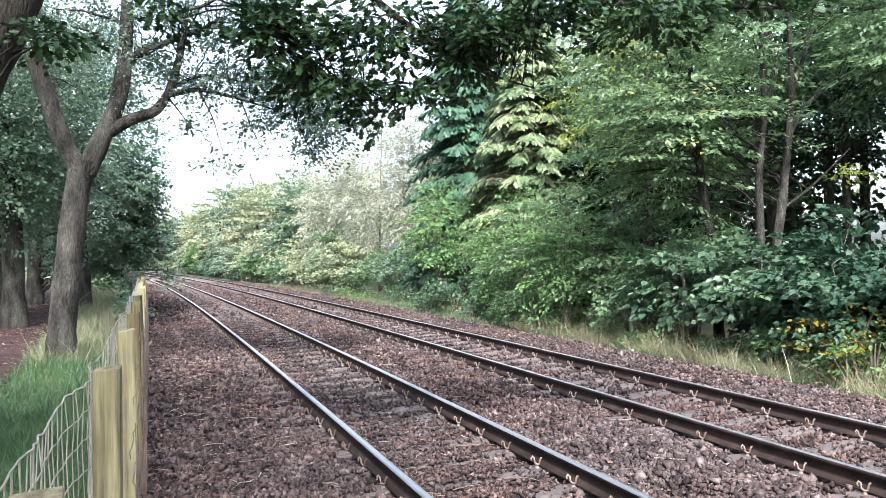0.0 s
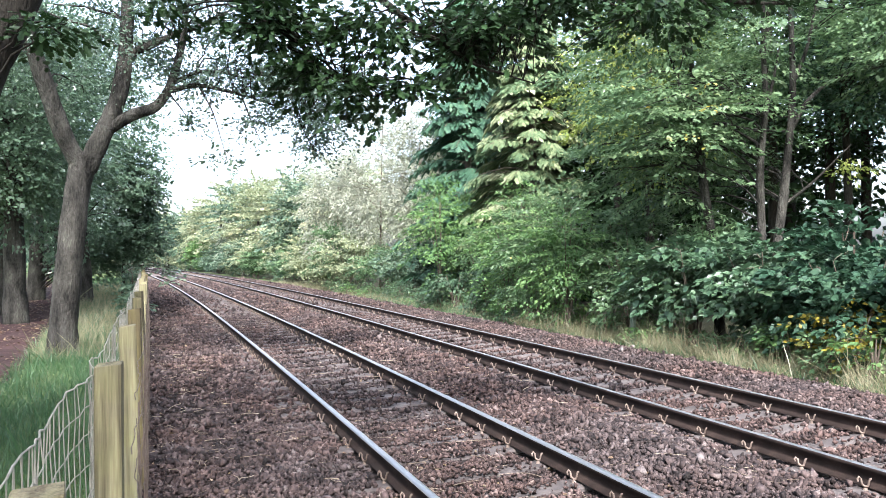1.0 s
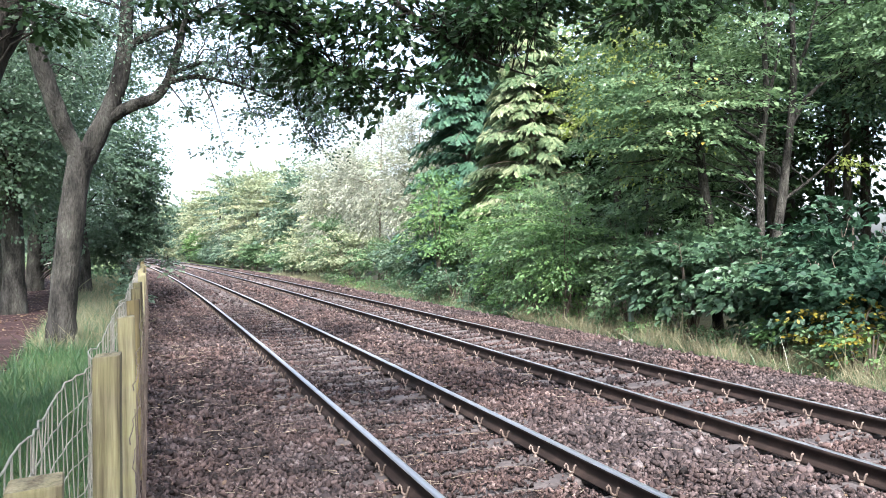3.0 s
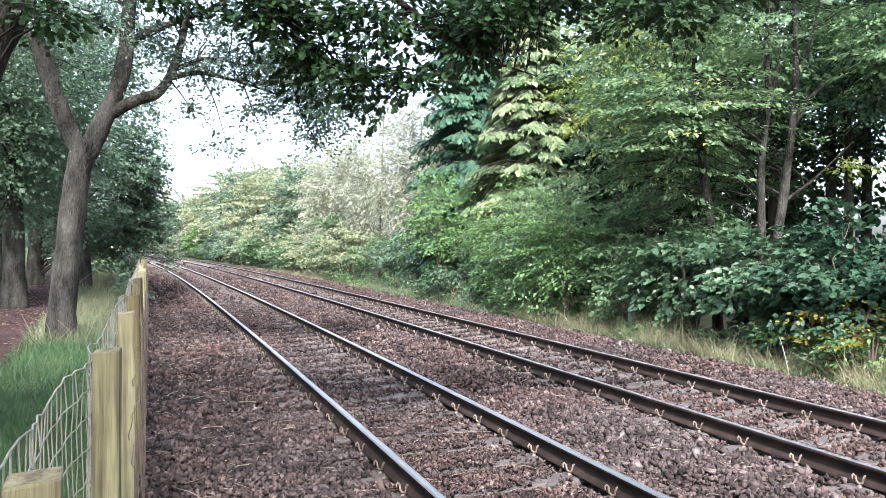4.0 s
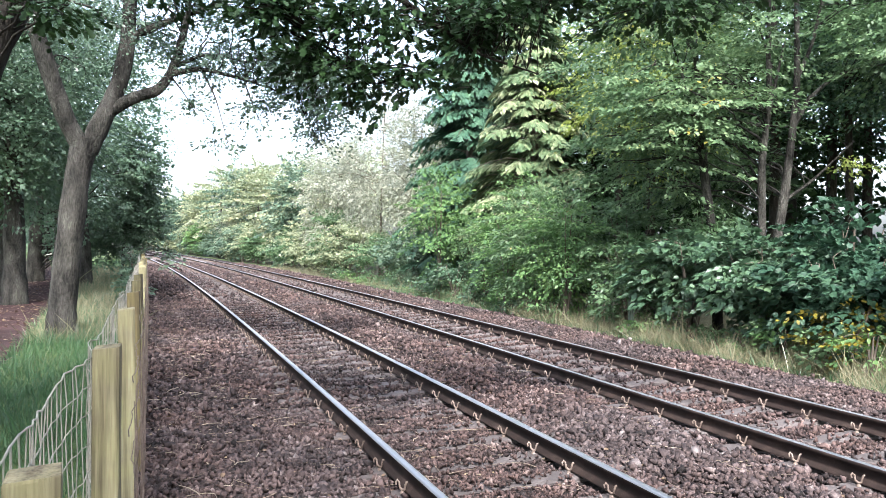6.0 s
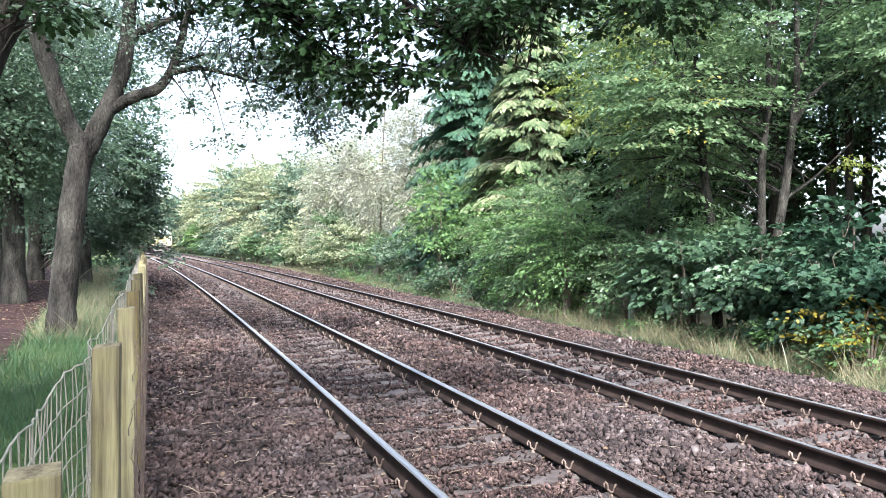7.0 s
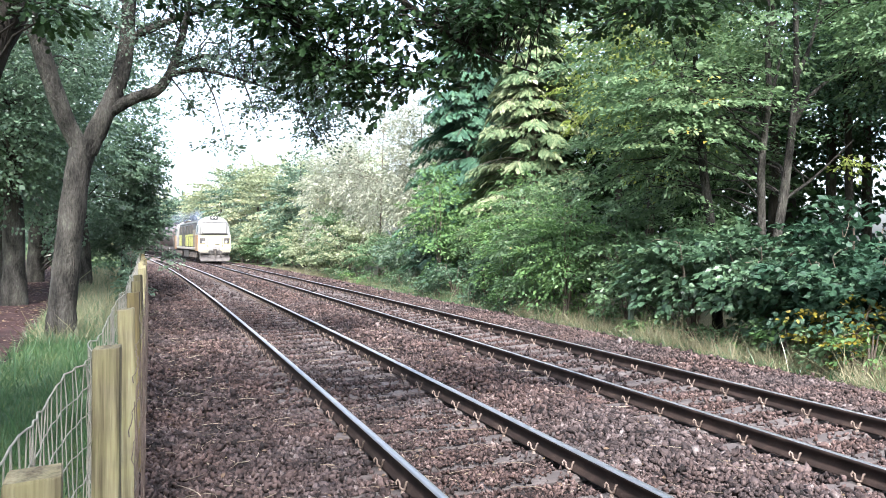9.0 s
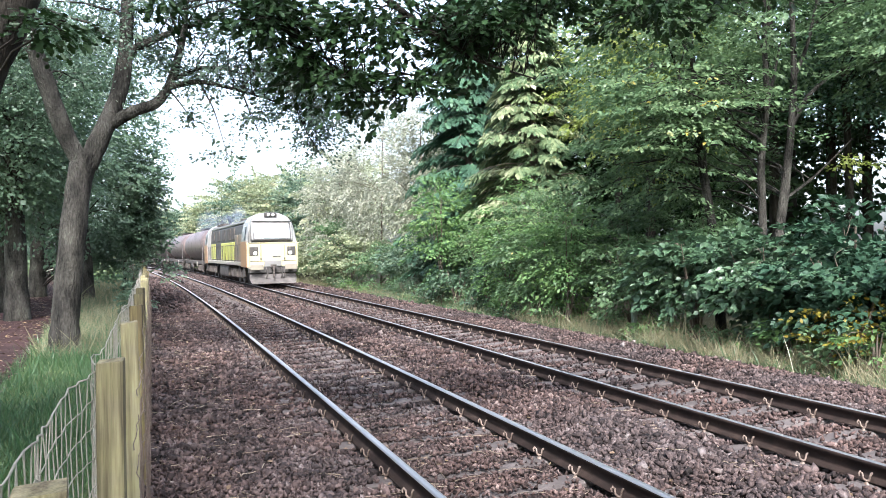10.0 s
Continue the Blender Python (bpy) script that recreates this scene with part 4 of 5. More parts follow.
# every third tree takes the shade-coloured leaves, the others the sun-coloured ones
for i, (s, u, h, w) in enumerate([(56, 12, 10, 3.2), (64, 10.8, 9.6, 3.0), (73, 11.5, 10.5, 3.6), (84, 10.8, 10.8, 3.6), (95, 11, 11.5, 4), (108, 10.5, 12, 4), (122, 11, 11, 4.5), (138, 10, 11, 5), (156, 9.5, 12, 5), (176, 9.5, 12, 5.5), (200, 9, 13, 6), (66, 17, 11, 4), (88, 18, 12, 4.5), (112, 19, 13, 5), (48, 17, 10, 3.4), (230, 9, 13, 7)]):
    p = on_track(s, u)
    simple_tree(p.x, p.y, h, 0.16, w, L_FARGREEN if i % 3 == 1 else L_FAR, "leafy tree beside the line far off, green leaves darkened as shade" if i % 3 == 1 else "leafy tree beside the line far off, leaves coloured pale as sunlight", 200 + i, low=0.08, n=170, count=80, size=0.14 + 0.001 * s, shape=LEAF_WIDE, reach=1.25, flat=0.04, limbs=14, group="trees along the far line")

p = on_track(87, 8.1)
shrub(p.x, p.y, 6.2, 1.9, L_PALE, "pale thin-leaved birch with bare light stems beside the line", 231, n=60, stems=7, name="birch", bark=M_CLIP, count=30, size=0.17, shape=LEAF_SLIM, reach=0.8, flat=0.2, limbs=20)
p = on_track(112, 7.9)
shrub(p.x, p.y, 4.4, 1.9, L_BRIGHT, "bright yellow-green bush beside the line far off", 232, n=110, count=36, size=0.2, shape=LEAF_WIDE, reach=0.7)

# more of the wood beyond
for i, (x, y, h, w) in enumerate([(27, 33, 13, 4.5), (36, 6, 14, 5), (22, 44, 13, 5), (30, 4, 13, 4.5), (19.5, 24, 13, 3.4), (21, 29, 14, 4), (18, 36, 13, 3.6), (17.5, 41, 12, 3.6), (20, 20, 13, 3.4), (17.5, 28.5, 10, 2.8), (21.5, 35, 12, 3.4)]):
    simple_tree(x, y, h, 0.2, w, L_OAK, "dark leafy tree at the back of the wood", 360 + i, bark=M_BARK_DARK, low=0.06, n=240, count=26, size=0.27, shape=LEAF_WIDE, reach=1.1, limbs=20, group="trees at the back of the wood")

# -- the trees go on behind the camera: unseen copies, added for closure and shade --
rngb = random.Random(77)
left_src = [o for o in scene.objects if o.parent is None and o.get("group") == "trees along the path"][7:11]
right_src = [o for o in scene.objects if o.parent is None and o.get("group") == "trees deep in the wood"][:4]
for i in range(6):
    copy_thing(left_src[i % 4], pose(-4.5 - rngb.uniform(0, 3.5), 1.5 - 4.6 * i, 0.4, 0, 0, rngb.uniform(0, 360)))
    copy_thing(right_src[i % 4], pose(14 + rngb.uniform(0, 3), -5 - 4.8 * i, -0.2, 0, 0, rngb.uniform(0, 360)))


# oaks out of view, added to keep the sun off the near track
for i, (x, y, w) in enumerate([(-3.4, -5.2, 4.4), (-3.4, -12, 5.6), (-2.6, -20, 5.6), (9.6, -8.0, 5.0), (9.8, -17, 5.2)]):
    simple_tree(x, y, 12, 0.3, w, L_OAK, "unseen broad oak added behind the camera to shade the line", 380 + i, bark=M_BARK_DARK, low=0.45, n=110 if i == 0 else 260, count=26, size=0.15, shape=LEAF_WIDE, reach=0.8, limbs=20, group="oaks that shade the line")


# ---- grass ----
BLADE = (np.array([(0, 0.02, 0), (0.5, 0.017, 0.10), (1.0, 0, 0.35), (0.5, -0.017, 0.10), (0, -0.02, 0)]), np.array([(0, 1, 4), (1, 3, 4), (1, 2, 3)]))


BLADE_FINE = (BLADE[0] * np.array([1, 0.42, 1.3]), BLADE[1])


def grass(name, P, size, mat, label, seed, spread=0.45, shape=BLADE):
    rng = np.random.RandomState(seed)
    n = len(P)
    D = np.array([0, 0, 1.0]) + rng.normal(0, spread, (n, 3)) * np.array([1, 1, 0.2])
    N = rng.normal(0, 1, (n, 3)) * np.array([1, 1, 0.1])
    v, f = leaves_np(P, D, N, size * rng.lognormal(0, 0.35, n), shape)
    tagged(new(name, mesh_np(name, v, f, mat)), label, "grass", kind="stuff")


def clumped(n, rng, x0, x1, y0, y1, cell):
    x, y = rng.uniform(x0, x1, n * 2), rng.uniform(y0, y1, n * 2)
    k = np.sin(x / cell * 2.1 + 1.3 * np.sin(y / cell)) + np.sin(y / cell * 1.7 + 2 * np.sin(x / cell * 0.7)) + rng.normal(0, 0.8, n * 2)
    i = np.argsort(-k)[:n]
    return x[i], y[i]


def build_grass():
    rng = np.random.RandomState(19)
    edge = lambda y: np.interp(y, [2, 10, 13, 19, 22, 35, 86, 100], [-1.9, -1.9, -1.95, -2.25, -2.5, -3.9, -10.3, -12.5])
    for n, y0, y1, size, seed in ((52000, 2.2, 9, 0.095, 1), (36000, 9, 20, 0.12, 2), (22000, 20, 60, 0.18, 3)):
        x, y = rng.uniform(-4.5, -0.28, n), rng.uniform(y0, y1, n)
        x = x - np.maximum(0, y - 15) * 0.05
        lim = edge(y) + rng.normal(0, 0.07, n)
        k = (x > lim) | ((x < lim - 1.75 - 0.01 * y) & (rng.uniform(size=n) < 0.5))
        x, y = x[k], y[k]
        u = np.hypot(x - NEAR_X + RADIUS, y) - RADIUS
        grass("grass", np.stack([x, y, ground_z(0, np.minimum(u, -3.0)) - 0.005], -1), size, L_GRASS, "short green grass between the path and the fence", seed)
    # paler seeding grass farther along, close to the fence
    # sown thicker so its pale colour also stands in for open skylight
    n = 34000
    x, y = rng.uniform(-2.4, -0.35, n), rng.uniform(13, 45, n)
    x = x - np.maximum(0, y - 15) * 0.035
    k = x > edge(y) + 0.1
    grass("grass", np.stack([x[k], y[k], 0 * x[k] + 0.37], -1), 0.24, L_DRYGRASS, "pale seeding grass along the fence", 7, 0.5, BLADE_FINE)
    for n, s0, s1, size, mat, lab, seed, shape in ((17000, 3, 20, 0.36, L_DRYGRASS, "tall straw-coloured grass on the verge", 4, BLADE_FINE), (9000, 20, 60, 0.3, L_DRYGRASS, "tall straw-coloured grass on the verge", 5, BLADE_FINE),
                                                   (34000, 3, 34, 0.15, L_GRASS, "green weeds on the verge", 6, BLADE)):
        s, u = clumped(n, rng, s0, s1, 6.75, 9.0, 0.6)
        u = 6.7 + abs(u - 6.7)
        grass("grass", track_np(s, u, ground_z(s, u) - 0.01), size, mat, lab, seed, 0.5, shape)


build_grass()

# ---- fence between the path and the line ----
fence = empty("fence", Matrix.Translation((-0.22, 3.17, 0.2)))
tagged(fence, "weathered timber post fence with galvanised wire netting", "fence")


def fence_post(y, seed):
    rng = random.Random(seed)
    c = on_track(y, -2.878 if y < 2 else -2.865 if y < 4 else -2.825, 0)
    h, w = 1.66 + rng.uniform(-0.02, 0.02) - (0.04 if y < 2 else 0.01), 0.094
    bm = box(w, w, h, (0, 0, h / 2 - 0.1), 0.005)
    for v in bm.verts:
        if v.co.z > 0.5:
            v.co.z += 0.008 * v.co.x / w + rng.uniform(-0.003, 0.003)
        v.co.x += rng.uniform(-0.0015, 0.0015)
    ob = part("post", bm, M_TIMBER if rng.random() < 0.7 else M_TIMBER_OLD, fence)
    lean = rng.uniform(-1.2, 1.2)
    ob.matrix_world = Matrix.Translation(c) @ pose(0, 0, 0, rng.uniform(-1, 1), lean, rng.uniform(-6, 6)) @ Matrix.Translation((0, 0, 0.05))
    ob.matrix_parent_inverse = fence.matrix_basis.inverted()


def knot(post_y, u, z, r, face):
    """A dark oval knot let into a post's face."""
    b = bmesh.new()
    bmesh.ops.create_uvsphere(b, u_segments=14, v_segments=8, radius=1)
    bmesh.ops.scale(b, vec=(r, 0.004, r * 0.75), verts=b.verts)
    c = on_track(post_y, u, z) - Vector((-0.22, 3.17, 0.2)) + Vector((0, face, 0))
    bmesh.ops.translate(b, vec=c, verts=b.verts)
    part("knot", b, M_KNOT, fence, "dark knot")


knot(3.17, -2.855, 1.02, 0.017, -0.048)
knot(3.17, -2.885, 1.32, 0.008, -0.048)
knot(4.95, -2.84, 1.22, 0.012, -0.048)
for i, y in enumerate([1.57, 3.17, 4.95, 6.65, 8.35] + [10.05 + 1.72 * k for k in range(30)]):
    fence_post(y, 500 + i)


def netting():
    rng = np.random.RandomState(8)
    y = np.concatenate([np.arange(0.95, 3.3, 0.062), np.arange(3.3, 30, 0.1)])
    bulge = np.interp(y, [1.6, 3.2], [0.02, -0.035]) + 0.05 * np.abs(np.sin((y - 1.57) / 1.7 * np.pi)) + 0.012 * np.sin(y * 5.3)
    top = 1.57 - 0.05 * np.abs(np.sin((y - 1.57) / 1.7 * np.pi)) + 0.01 * np.sin(y * 7)
    rows = np.array([0, 0.1, 0.2, 0.31, 0.43, 0.56, 0.7, 0.85, 1.0, 1.1])
    base = track_np(y, -2.945 - bulge, 0 * y)
    G = np.repeat(base[:, None], len(rows), 1)
    G[..., 2] = top[:, None] - rows[None] * 1.0
    G[..., 0] += rng.normal(0, 0.003, G.shape[:2])
    G[..., 1] += rng.normal(0, 0.012, (len(y), 1)) + rng.normal(0, 0.006, G.shape[:2])
    G[..., 2] += rng.normal(0, 0.004, G.shape[:2])
    out = [tube(G[:, k], np.full(len(y), 0.0025 if k else 0.0032), 4) for k in range(len(rows))]
    out += [tube(G[i], np.full(len(rows), 0.0022), 4) for i in range(len(y))]
    v, f = merge(out)
    ob = part("wire_netting", mesh_np("wire_netting", v - np.array([-0.22, 3.17, 0.2]), f, M_WIRE), None, fence, "sagging galvanised wire netting")


def line_wires():
    """Loose strands and dead stalks along the railway side of the posts."""
    rng = np.random.RandomState(18)
    y = np.arange(3.3, 32, 0.12)
    out = []
    for z in (0.35, 0.55, 0.75, 0.98, 1.2, 1.42):
        P = track_np(y, -2.768 + 0.012 * np.sin(y * 3.7 + z * 9), z + 0.02 * np.sin(y * 1.85 + z)) + rng.normal(0, 0.004, (len(y), 3))
        out.append(tube(P, np.full(len(y), 0.0022), 4))
    for yy in np.arange(3.35, 32, 0.17):
        k = rng.normal(0, 0.02, 6)
        h = rng.uniform(1.1, 1.5)
        P = track_np(yy + np.cumsum(k), -2.765 + np.cumsum(rng.normal(0, 0.006, 6)), np.linspace(0.1, h, 6))
        out.append(tube(P, np.linspace(0.0034, 0.002, 6), 4))
    v, f = merge(out)
    tagged(part("stock_wire", mesh_np("stock_wire", v - np.array([-0.22, 3.17, 0.2]), f, M_CLIP), None, fence), "loose wire and dead stalks on the railway side", kind="stuff")


netting()
line_wires()

# low board beside the path, far off
board = empty("information_board", Matrix.Translation((-6.9, 57.0, gz(-6.9, 57.0))))
tagged(board, "small dark-framed low board beside the path", "sign")
for x in (-0.25, 0.25):
    part("leg", box(0.06, 0.06, 0.5, (x, 0, 0.2), 0.01), M_BARK_DARK, board)
part("frame", box(0.66, 0.06, 0.42, (0, 0, 0.6), 0.02, Matrix.Rotation(-0.5, 4, "X")), M_BARK_DARK, board)
part("panel", box(0.5, 0.03, 0.28, (0, -0.035, 0.61), 0.005, Matrix.Rotation(-0.5, 4, "X")), M_WIRE, board, "pale panel")

# short marker post in the verge
mp = empty("marker_post", Matrix.Translation((9.95, 14.5, gz(9.95, 14.5))))
tagged(mp, "short grey-green post at the edge of the wood", "post")
part("post", box(0.09, 0.09, 1.0, (0, 0, 0.4), 0.012), M_GREENPOST, mp)


# ---- litter on the ballast ----
M_TWIG = surface("dry_twig", [(0.0, (0.08, 0.06, 0.045)), (0.5, (0.20, 0.155, 0.115)), (1.0, (0.36, 0.30, 0.23))], scale=6, fine=60, island=0.6, bump=0.2, rough=0.9)
L_FALLEN = leaf_material("fallen_leaves", [(0.0, (0.06, 0.035, 0.02)), (0.6, (0.14, 0.09, 0.05)), (1.0, (0.34, 0.27, 0.14))], 0.1, patch=0.2)


def litter():
    rng = np.random.RandomState(44)
    tw = []
    for i in range(520):
        s = rng.uniform(3, 16) if i < 400 else rng.uniform(16, 30)
        u = rng.choice([rng.uniform(-2.75, -0.95), rng.uniform(-2.75, -1.8), rng.uniform(-0.6, 0.6), rng.uniform(0.95, 2.6)])
        L, a = rng.uniform(0.10, 0.42), rng.uniform(0, 6.28)
        t = np.linspace(-0.5, 0.5, 6)
        x, y = t * L * np.cos(a), t * L * np.sin(a)
        k = rng.normal(0, 0.25) * L
        x, y = x - np.sin(a) * k * t * t * 4, y + np.cos(a) * k * t * t * 4
        P = track_np(s + y, u + x, 0) + rng.normal(0, 0.004, (6, 3))
        P[:, 2] = ground_z(s, u) + rng.uniform(0.025, 0.045) + t * rng.uniform(-0.03, 0.03)
        tw.append(tube(P, np.linspace(rng.uniform(0.003, 0.0065), 0.002, 6), 5))
    v, f = merge(tw)
    tagged(new("twig_litter", mesh_np("twig_litter", v, f, M_TWIG)), "dry broken twigs scattered over the ballast", "twigs", kind="stuff")
    n = 1500
    s, u = rng.uniform(3, 26, n), rng.uniform(-2.8, 2.6, n)
    P = track_np(s, u, ground_z(s, u) + rng.uniform(0.02, 0.045, n))
    N = np.array([0, 0, 1.0]) + rng.normal(0, 0.4, (n, 3))
    v, f = leaves_np(P, rng.normal(0, 1, (n, 3)) * np.array([1, 1, 0.15]), N, rng.uniform(0.03, 0.065, n), LEAF_OVAL)
    tagged(new("fallen_leaf_litter", mesh_np("fallen_leaf_litter", v, f, L_FALLEN)), "brown and yellow fallen leaves on the ballast", "fallen leaves", kind="stuff")
    n = 2600
    y = rng.uniform(6, 50, n)
    x = np.interp(y, [2, 10, 13, 19, 22, 35, 86, 100], [-1.9, -1.9, -1.95, -2.25, -2.5, -3.9, -10.3, -12.5]) - rng.uniform(-0.15, 1.9, n)
    N = np.array([0, 0, 1.0]) + rng.normal(0, 0.3, (n, 3))
    v, f = leaves_np(np.stack([x, y, 0.425 + 0 * x], -1), rng.normal(0, 1, (n, 3)) * np.array([1, 1, 0.1]), N, rng.uniform(0.05, 0.09, n), LEAF_OVAL)
    tagged(new("fallen_leaf_litter", mesh_np("fallen_leaf_litter", v, f, L_FALLEN)), "brown fallen leaves on the path", "fallen leaves", kind="stuff")


litter()
for i, (x, y, h) in enumerate([(-0.55, 19.5, 0.9), (-0.7, 24.0, 1.3), (-0.75, 27.0, 1.5)]):
    shrub(x, y, h, 0.35, L_LEFT, "small leafy bush beside the fence", 640 + i, n=34, stems=3, count=22, size=0.075, shape=LEAF_OVAL, reach=0.2, limbs=4, group="bushes beside the fence")
# low weeds on the verge
rngw = random.Random(5)
for i in range(56):
    p = on_track(4.5 + i * 0.72 + rngw.uniform(-0.6, 0.6), 7.25 + rngw.uniform(0, 1.1))
    shrub(p.x, p.y, rngw.uniform(0.45, 0.95), rngw.uniform(0.35, 0.6), rngw.choice([L_SYC, L_BRIGHT, L_SHRUB]), "low leafy weed on the railway verge", 600 + i, n=22, stems=3, name="weed", count=16, size=0.085, shape=LEAF_OVAL, reach=0.2, limbs=4, group="weeds on the verge")

# ---- the goods train ----
def paint(name, col, rough=0.35, grime=0.5, metal=0.0):
    d = tuple(c * (1 - grime) + g * grime for c, g in zip(col, (0.09, 0.07, 0.055)))
    return surface(name, [(0.0, d), (0.45, tuple(0.75 * c + 0.25 * e for c, e in zip(col, d))), (1.0, col)], scale=1.3, fine=12, rough=rough, bump=0.05, metal=metal, spec=0.5, stretch=(1, 1, 0.4))


M_YELLOW = paint("yellow_paint", (0.50, 0.44, 0.23), grime=0.3)
M_ORANGE = paint("orange_paint", (0.30, 0.15, 0.07), grime=0.5)
M_GREY = paint("grey_paint", (0.19, 0.186, 0.175), grime=0.4)
M_CREAM = paint("cream_paint", (0.30, 0.27, 0.23), grime=0.5)
M_BLACK = paint("sooty_black", (0.035, 0.033, 0.03), rough=0.6)
M_BROWN = paint("brown_paint", (0.14, 0.10, 0.07), grime=0.4)
M_LIME = paint("lime_yellow_paint", (0.42, 0.41, 0.08), grime=0.45)
M_BUFF = paint("buff_paint", (0.24, 0.215, 0.165), grime=0.45)
M_TANK = paint("grimy_tank_paint", (0.105, 0.075, 0.068), rough=0.5, grime=0.5)
M_GEAR = surface("oily_running_gear", [(0.0, (0.02, 0.018, 0.015)), (0.5, (0.06, 0.05, 0.042)), (1.0, (0.16, 0.13, 0.11))], scale=3, fine=25, rough=0.7, bump=0.3)
M_DUST = surface("dusty_grey_steel", [(0.0, (0.03, 0.026, 0.024)), (0.5, (0.075, 0.066, 0.06)), (1.0, (0.15, 0.135, 0.12))], scale=3, fine=25, rough=0.7, bump=0.2)
M_GLASS = bpy.data.materials.new("windscreen_glass")
M_GLASS.use_nodes = True
gp = M_GLASS.node_tree.nodes["Principled BSDF"]
gp.inputs["Base Color"].default_value = (0.72, 0.76, 0.78, 1)
gp.inputs["Roughness"].default_value, gp.inputs["Metallic"].default_value, gp.inputs["Coat Weight"].default_value = 0.12, 0.75, 1.0
M_DARKGLASS = bpy.data.materials.new("side_window_glass")
M_DARKGLASS.use_nodes = True
M_DARKGLASS.node_tree.nodes["Principled BSDF"].inputs["Base Color"].default_value = (0.03, 0.035, 0.04, 1)
M_DARKGLASS.node_tree.nodes["Principled BSDF"].inputs["Roughness"].default_value = 0.08
M_LAMP = bpy.data.materials.new("lit_headlamp")
M_LAMP.use_nodes = True
lp = M_LAMP.node_tree.nodes["Principled BSDF"]
lp.inputs["Emission Color"].default_value, lp.inputs["Emission Strength"].default_value = (1.0, 0.95, 0.85, 1), 0.5


def loft(rings, cap=True):
    bm = bmesh.new()
    R = [[bm.verts.new(p) for p in r] for r in rings]
    for a, b in zip(R, R[1:]):
        for i in range(len(a)):
            bm.faces.new((a[i], a[(i + 1) % len(a)], b[(i + 1) % len(a)], b[i]))
    if cap:
        bm.faces.new(R[0][::-1])
        bm.faces.new(R[-1])
    bmesh.ops.recalc_face_normals(bm, faces=bm.faces)
    return bm


def disc(r, depth, at, axis="X", sides=28, bevel=0.0):
    b = bmesh.new()
    bmesh.ops.create_cone(b, cap_ends=True, segments=sides, radius1=r, radius2=r, depth=depth)
    if bevel:
        bmesh.ops.bevel(b, geom=[e for e in b.edges if len(e.link_faces) == 2 and e.calc_face_angle(0) > 1], offset=bevel, segments=2, affect="EDGES")
    if axis == "X":
        bmesh.ops.rotate(b, cent=(0, 0, 0), matrix=Matrix.Rotation(math.pi / 2, 3, "Y"), verts=b.verts)
    elif axis == "Y":
        bmesh.ops.rotate(b, cent=(0, 0, 0), matrix=Matrix.Rotation(math.pi / 2, 3, "X"), verts=b.verts)
    bmesh.ops.translate(b, vec=at, verts=b.verts)
    return b


def bogie(parent, y, axles, r, base):
    bm = bmesh.new()
    L = (axles - 1) * base
    for x in (-1.08, 1.08):
        box(0.12, L + 0.9, 0.26, (x, y, r + 0.18), 0.03, bm=bm)
        for i in range(axles):
            yy = y - L / 2 + i * base
            box(0.22, 0.34, 0.36, (x * 1.05, yy, r), 0.05, bm=bm)
            joined(bm, disc(0.10, 0.42, (x * 1.08, yy + base * 0.3, r + 0.1), "Z", 12))
            joined(bm, disc(0.10, 0.42, (x * 1.08, yy - base * 0.3, r + 0.1), "Z", 12))
    box(2.0, 0.5, 0.3, (0, y, r + 0.15), 0.04, bm=bm)
    bo = part("bogie", bm, M_GEAR, parent)
    for i in range(axles):
        yy = y - L / 2 + i * base
        for x in (-0.76, 0.76):
            w = disc(r, 0.13, (x, yy, r), "X", 32, 0.02)
            joined(w, disc(r * 0.45, 0.2, (x * 1.03, yy, r), "X", 20))
            part("wheel", w, M_DUST, bo)


def cab_outline(y, k=1.0, rake=0.0):
    half = [(1.28, 0.98), (1.32, 1.2), (1.32, 2.3), (1.24, 2.9), (1.12, 3.35), (0.92, 3.64), (0.55, 3.82), (0.18, 3.88)]
    pts = half + [(-x, z) for x, z in half[::-1]]
    return [(x * k, y + rake * max(0, z - 2.2), 0.98 + (z - 0.98) * (1 - (1 - k) * 0.5)) for x, z in pts]


